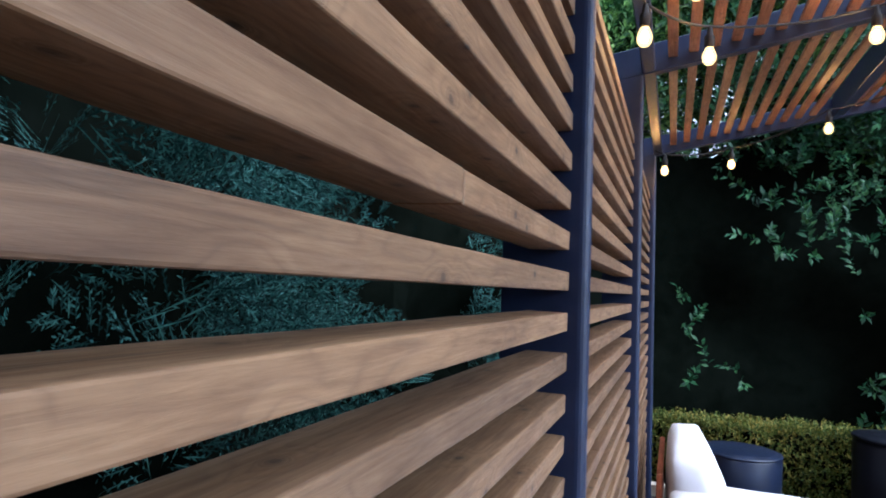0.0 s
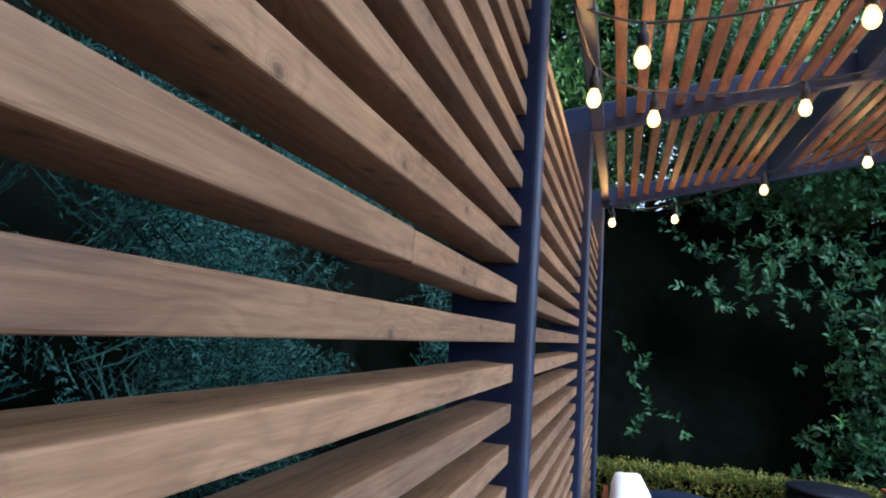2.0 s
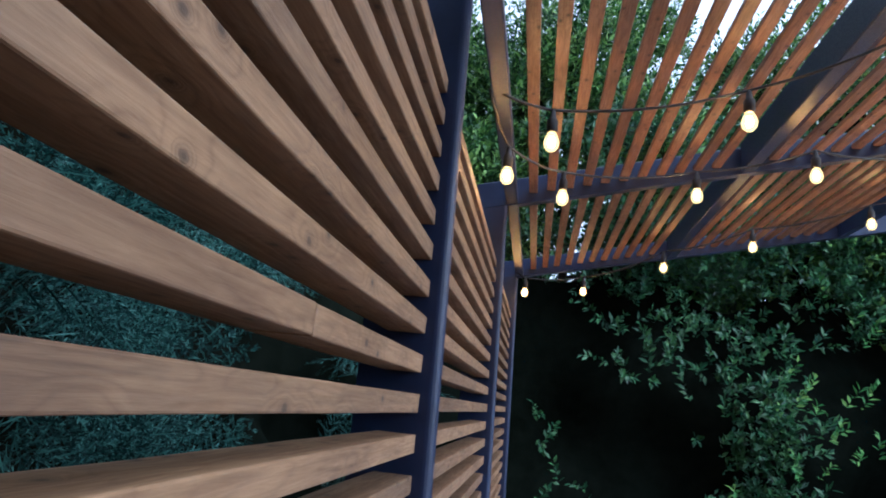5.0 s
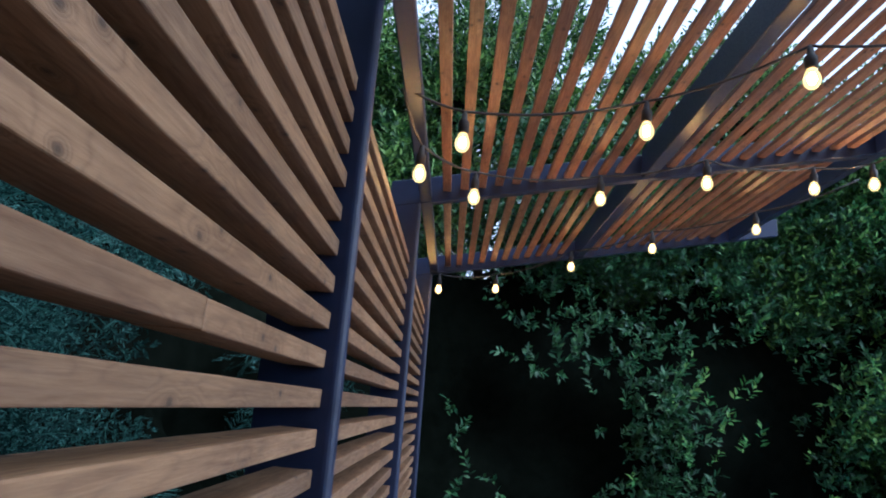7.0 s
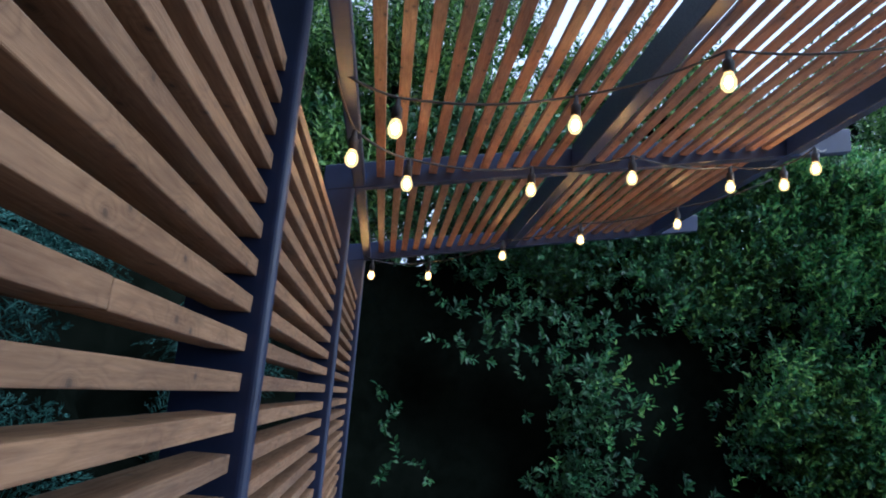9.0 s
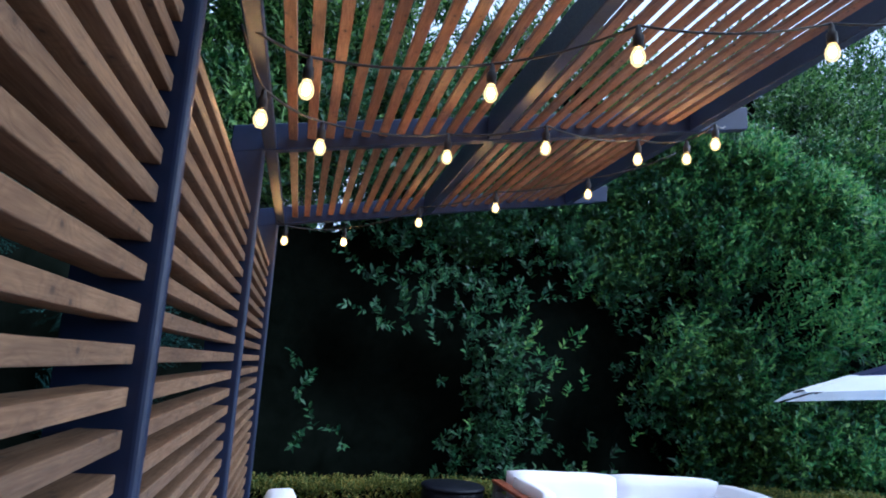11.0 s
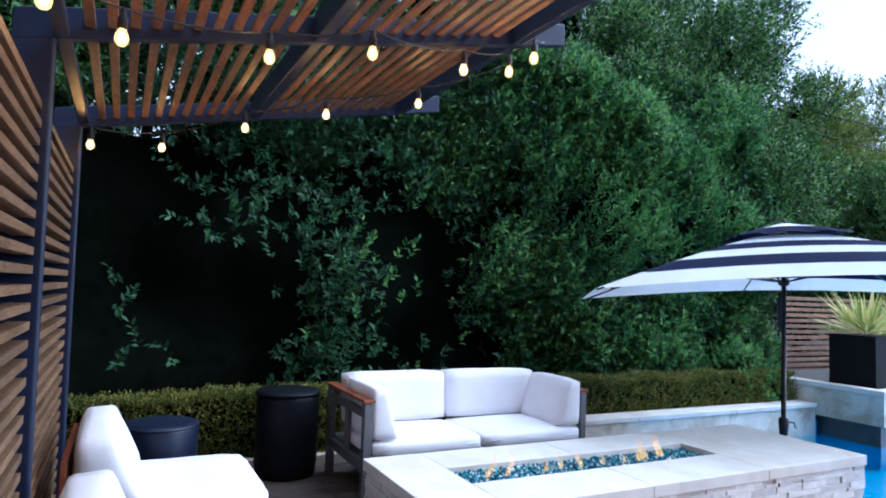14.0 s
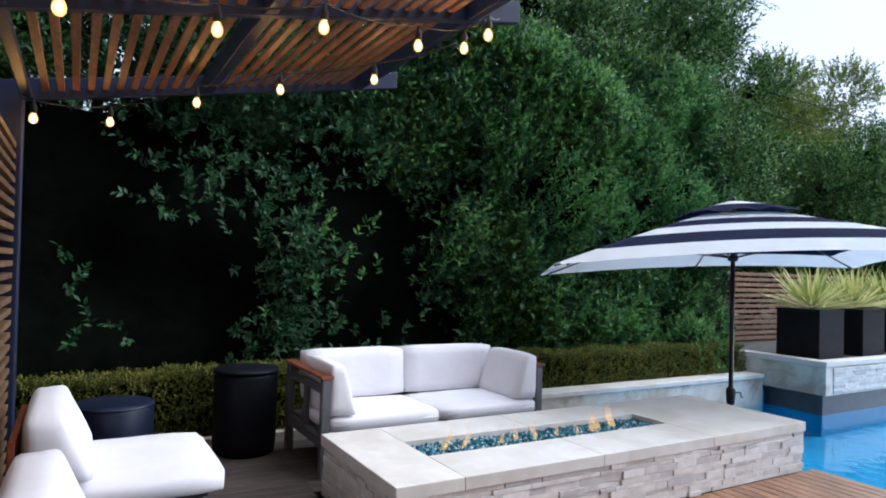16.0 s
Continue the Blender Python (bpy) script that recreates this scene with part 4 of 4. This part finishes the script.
n = 3200
y = RNG.uniform(-0.2, 4.2, n)
z = RNG.uniform(0.5, 2.7, n)
ok = wd(y * 1.7 + 3, z * 1.7) + RNG.normal(0, 0.2, n) > 0.42
y, z = y[ok], z[ok]
n = len(y)
pts = np.stack([conifer_face(y, z) - np.abs(RNG.normal(0, 0.09, n)), y, z], 1)
d = unit(np.array([0.75, 0.25, 0.35]) + RNG.normal(0, 0.5, (n, 3)))
sd = unit(np.cross(d, RNG.normal(0, 1, (n, 3))))
L = RNG.uniform(0.16, 0.3, n)
NB = 16
f = np.linspace(0.12, 1.0, NB)[None, :] + RNG.uniform(-0.03, 0.03, (n, NB))
sg = np.where(np.arange(NB) % 2 == 0, 1.0, -1.0)[None, :, None]
bb = pts[:, None, :] + d[:, None, :] * (f * L[:, None])[:, :, None]
bd = d[:, None, :] * 0.75 + sd[:, None, :] * sg * 0.75 + RNG.normal(0, 0.12, (n, NB, 3))
bl = (0.085 * (1.1 - f) + 0.02) * RNG.uniform(0.7, 1.2, (n, NB))
bb, bd, bl = bb.reshape(-1, 3), unit(bd.reshape(-1, 3)), bl.ravel()
pn = np.repeat(np.cross(d, sd), NB, axis=0)
NL = 9
g = np.linspace(0.15, 1.0, NL)
lb = bb[:, None, :] + bd[:, None, :] * (g[None, :] * bl[:, None])[:, :, None]
ls = np.cross(bd, pn)
ld = bd[:, None, :] * 0.8 + ls[:, None, :] * np.where(np.arange(NL) % 2 == 0, 0.6, -0.6)[None, :, None] + RNG.normal(0, 0.15, (len(bb), NL, 3))
k = len(bb) * NL
leaf_cloud("sprays", lb.reshape(k, 3), ld.reshape(k, 3), np.repeat(pn, NL, axis=0) + RNG.normal(0, 0.2, (k, 3)), RNG.uniform(0.009, 0.016, k), RNG.uniform(0.0028, 0.0045, k), CONIFER, con, "feathery blue-green sprays", 0.1)
leaf_cloud("twig_mass", bb, bd, pn, bl, np.full(len(bb), 0.0035), CONIFER, con, "fine green twigs", 0.1)
# near-black painted shade; the height above the sprays is added to block sky
sheet("inner_foliage", lambda u, v: Vector((float(conifer_face(-1.5 + 8 * u, 4.8 * v)) - 0.24 - 0.09 * max(0.0, 4.8 * v - 2.5), -1.5 + 8 * u, -0.06 + 4.8 * v)), 60, 36, SHADE_CORE, con, "near-black filler, inner foliage shade put into its colour")

# ---- pieces: slats, boards, stones ----
JOINTS = {1: 0.621}
for bay, (y0, y1) in enumerate(zip(POSTS, POSTS[1:])):
    for k in range(-19, 10):
        cut = JOINTS.get(k) if bay == 1 else None
        if cut is None and bay != 1 and random.random() < 0.45:
            cut = y0 + random.uniform(0.3, 1.3)
        spans = [(y0 + 0.043, y1 - 0.001)] if cut is None else [(y0 + 0.043, cut), (cut + 0.0003, y1 - 0.001)]
        for a, c in spans:
            bm = B(-DEEP, 0, a, c, 0, FACE, bev=0.0022, seg=2)
            if bay == 1:
                bmesh.ops.subdivide_edges(bm, edges=[e for e in bm.edges if abs(e.verts[0].co.y - e.verts[1].co.y) > 0.1], cuts=14, use_grid_fill=False)
                for v in bm.verts:
                    q = Vector((v.co.x * 20, v.co.y * 9, v.co.z * 40 + k * 3.1))
                    v.co.x += 0.0011 * noise.noise(q)
                    v.co.z += 0.0009 * noise.noise(q + Vector((5, 5, 5)))
            for v in bm.verts:
                v.co.x += YAW * (v.co.y - 1.2)
            ob = part("slat", mesh_of("slat", bm, SLAT), SLAT, wall)
            ob.location = (LEAN * (Z0 + k * PITCH - 1.42) + random.uniform(-0.0012, 0.0012), 0, Z0 + k * PITCH + random.uniform(-0.0008, 0.0008))

bw = 0.1
me = mesh_of("board", B(0, 1.685, 0, bw - 0.005, -0.03, 0, bev=0.002), DECKGREY)
me2 = mesh_of("board", B(0, 1.915, 0, bw - 0.005, -0.03, 0, bev=0.002), DECKGREY)
for i in range(69):
    yy = -1.95 + bw * i
    if yy > 4.86:
        break
    ob = part("board", me, DECKGREY, deck)
    ob.location = (0.0, yy, 0)
    if yy > 3.7:
        for k in range(2):
            ob = part("board", me2, DECKGREY, deck)
            ob.location = (1.689 + k * 1.919 - (0.0 if k == 0 else 0.4), yy, -0.0015 * k)
me = mesh_of("board", B(0, 0.084, -4.0, 2.655, -0.03, 0, bev=0.002), DECKRED)
for i in range(38):
    xx = 1.72 + 0.092 * i
    if 4.69 < xx < 4.75:
        continue
    ob = part("board", me, DECKRED, red_deck)
    ob.location = (xx, 0, 0)
part("drain_strip", B(4.755, 4.838, -4.0, 2.655, -0.03, -0.003), FRAME, red_deck, "pale grey metal strip between boards")


def ledger(parent, length, height, place, seed):
    """Courses of split stone strips on a face; place(u, z, depth) gives a matrix."""
    r = random.Random(seed)
    kinds = {}
    z = 0.0
    while z < height - 0.012:
        h = min(r.choice((0.024, 0.03, 0.036, 0.045)), height - z)
        u = 0.0
        while u < length - 0.02:
            w2 = min(r.choice((0.12, 0.18, 0.25, 0.33)), length - u)
            if length - u - w2 < 0.05:
                w2 = length - u
            key = (round(w2, 3), round(h, 3))
            if key not in kinds:
                kinds[key] = mesh_of("stone", B(0.001, w2 - 0.001, 0, 0.03, 0.0008, h - 0.0008, bev=0.0015), LEDGER)
            ob = part("stone", kinds[key], LEDGER, parent)
            ob.matrix_basis = place(u, z, r.uniform(-0.012, 0.006))
            u += w2
        z += h


ledger(pit, FX1 - FX0, FZ - ST, lambda u, z, d: pose(FX0 + u, FY0 - 0.004 + d, z), 1)
ledger(pit, FY1 - FY0, FZ - ST, lambda u, z, d: pose(FX0 - 0.004 + d, FY1 - u, z, 0, 0, -90), 2)
ledger(pl, 2.6, 0.3, lambda u, z, d: pose(8.36 + u, 4.19 + d * 0.5, 0.055 + z), 3)
me = mesh_of("fence_slat", B(0, 4.2, 0, 0.035, 0, 0.052, bev=0.003), FENCEWOOD)
for i in range(14):
    ob = part("fence_slat", me, FENCEWOOD, fence)
    ob.location = (9.3, 6.2, 0.36 + 0.085 * i)
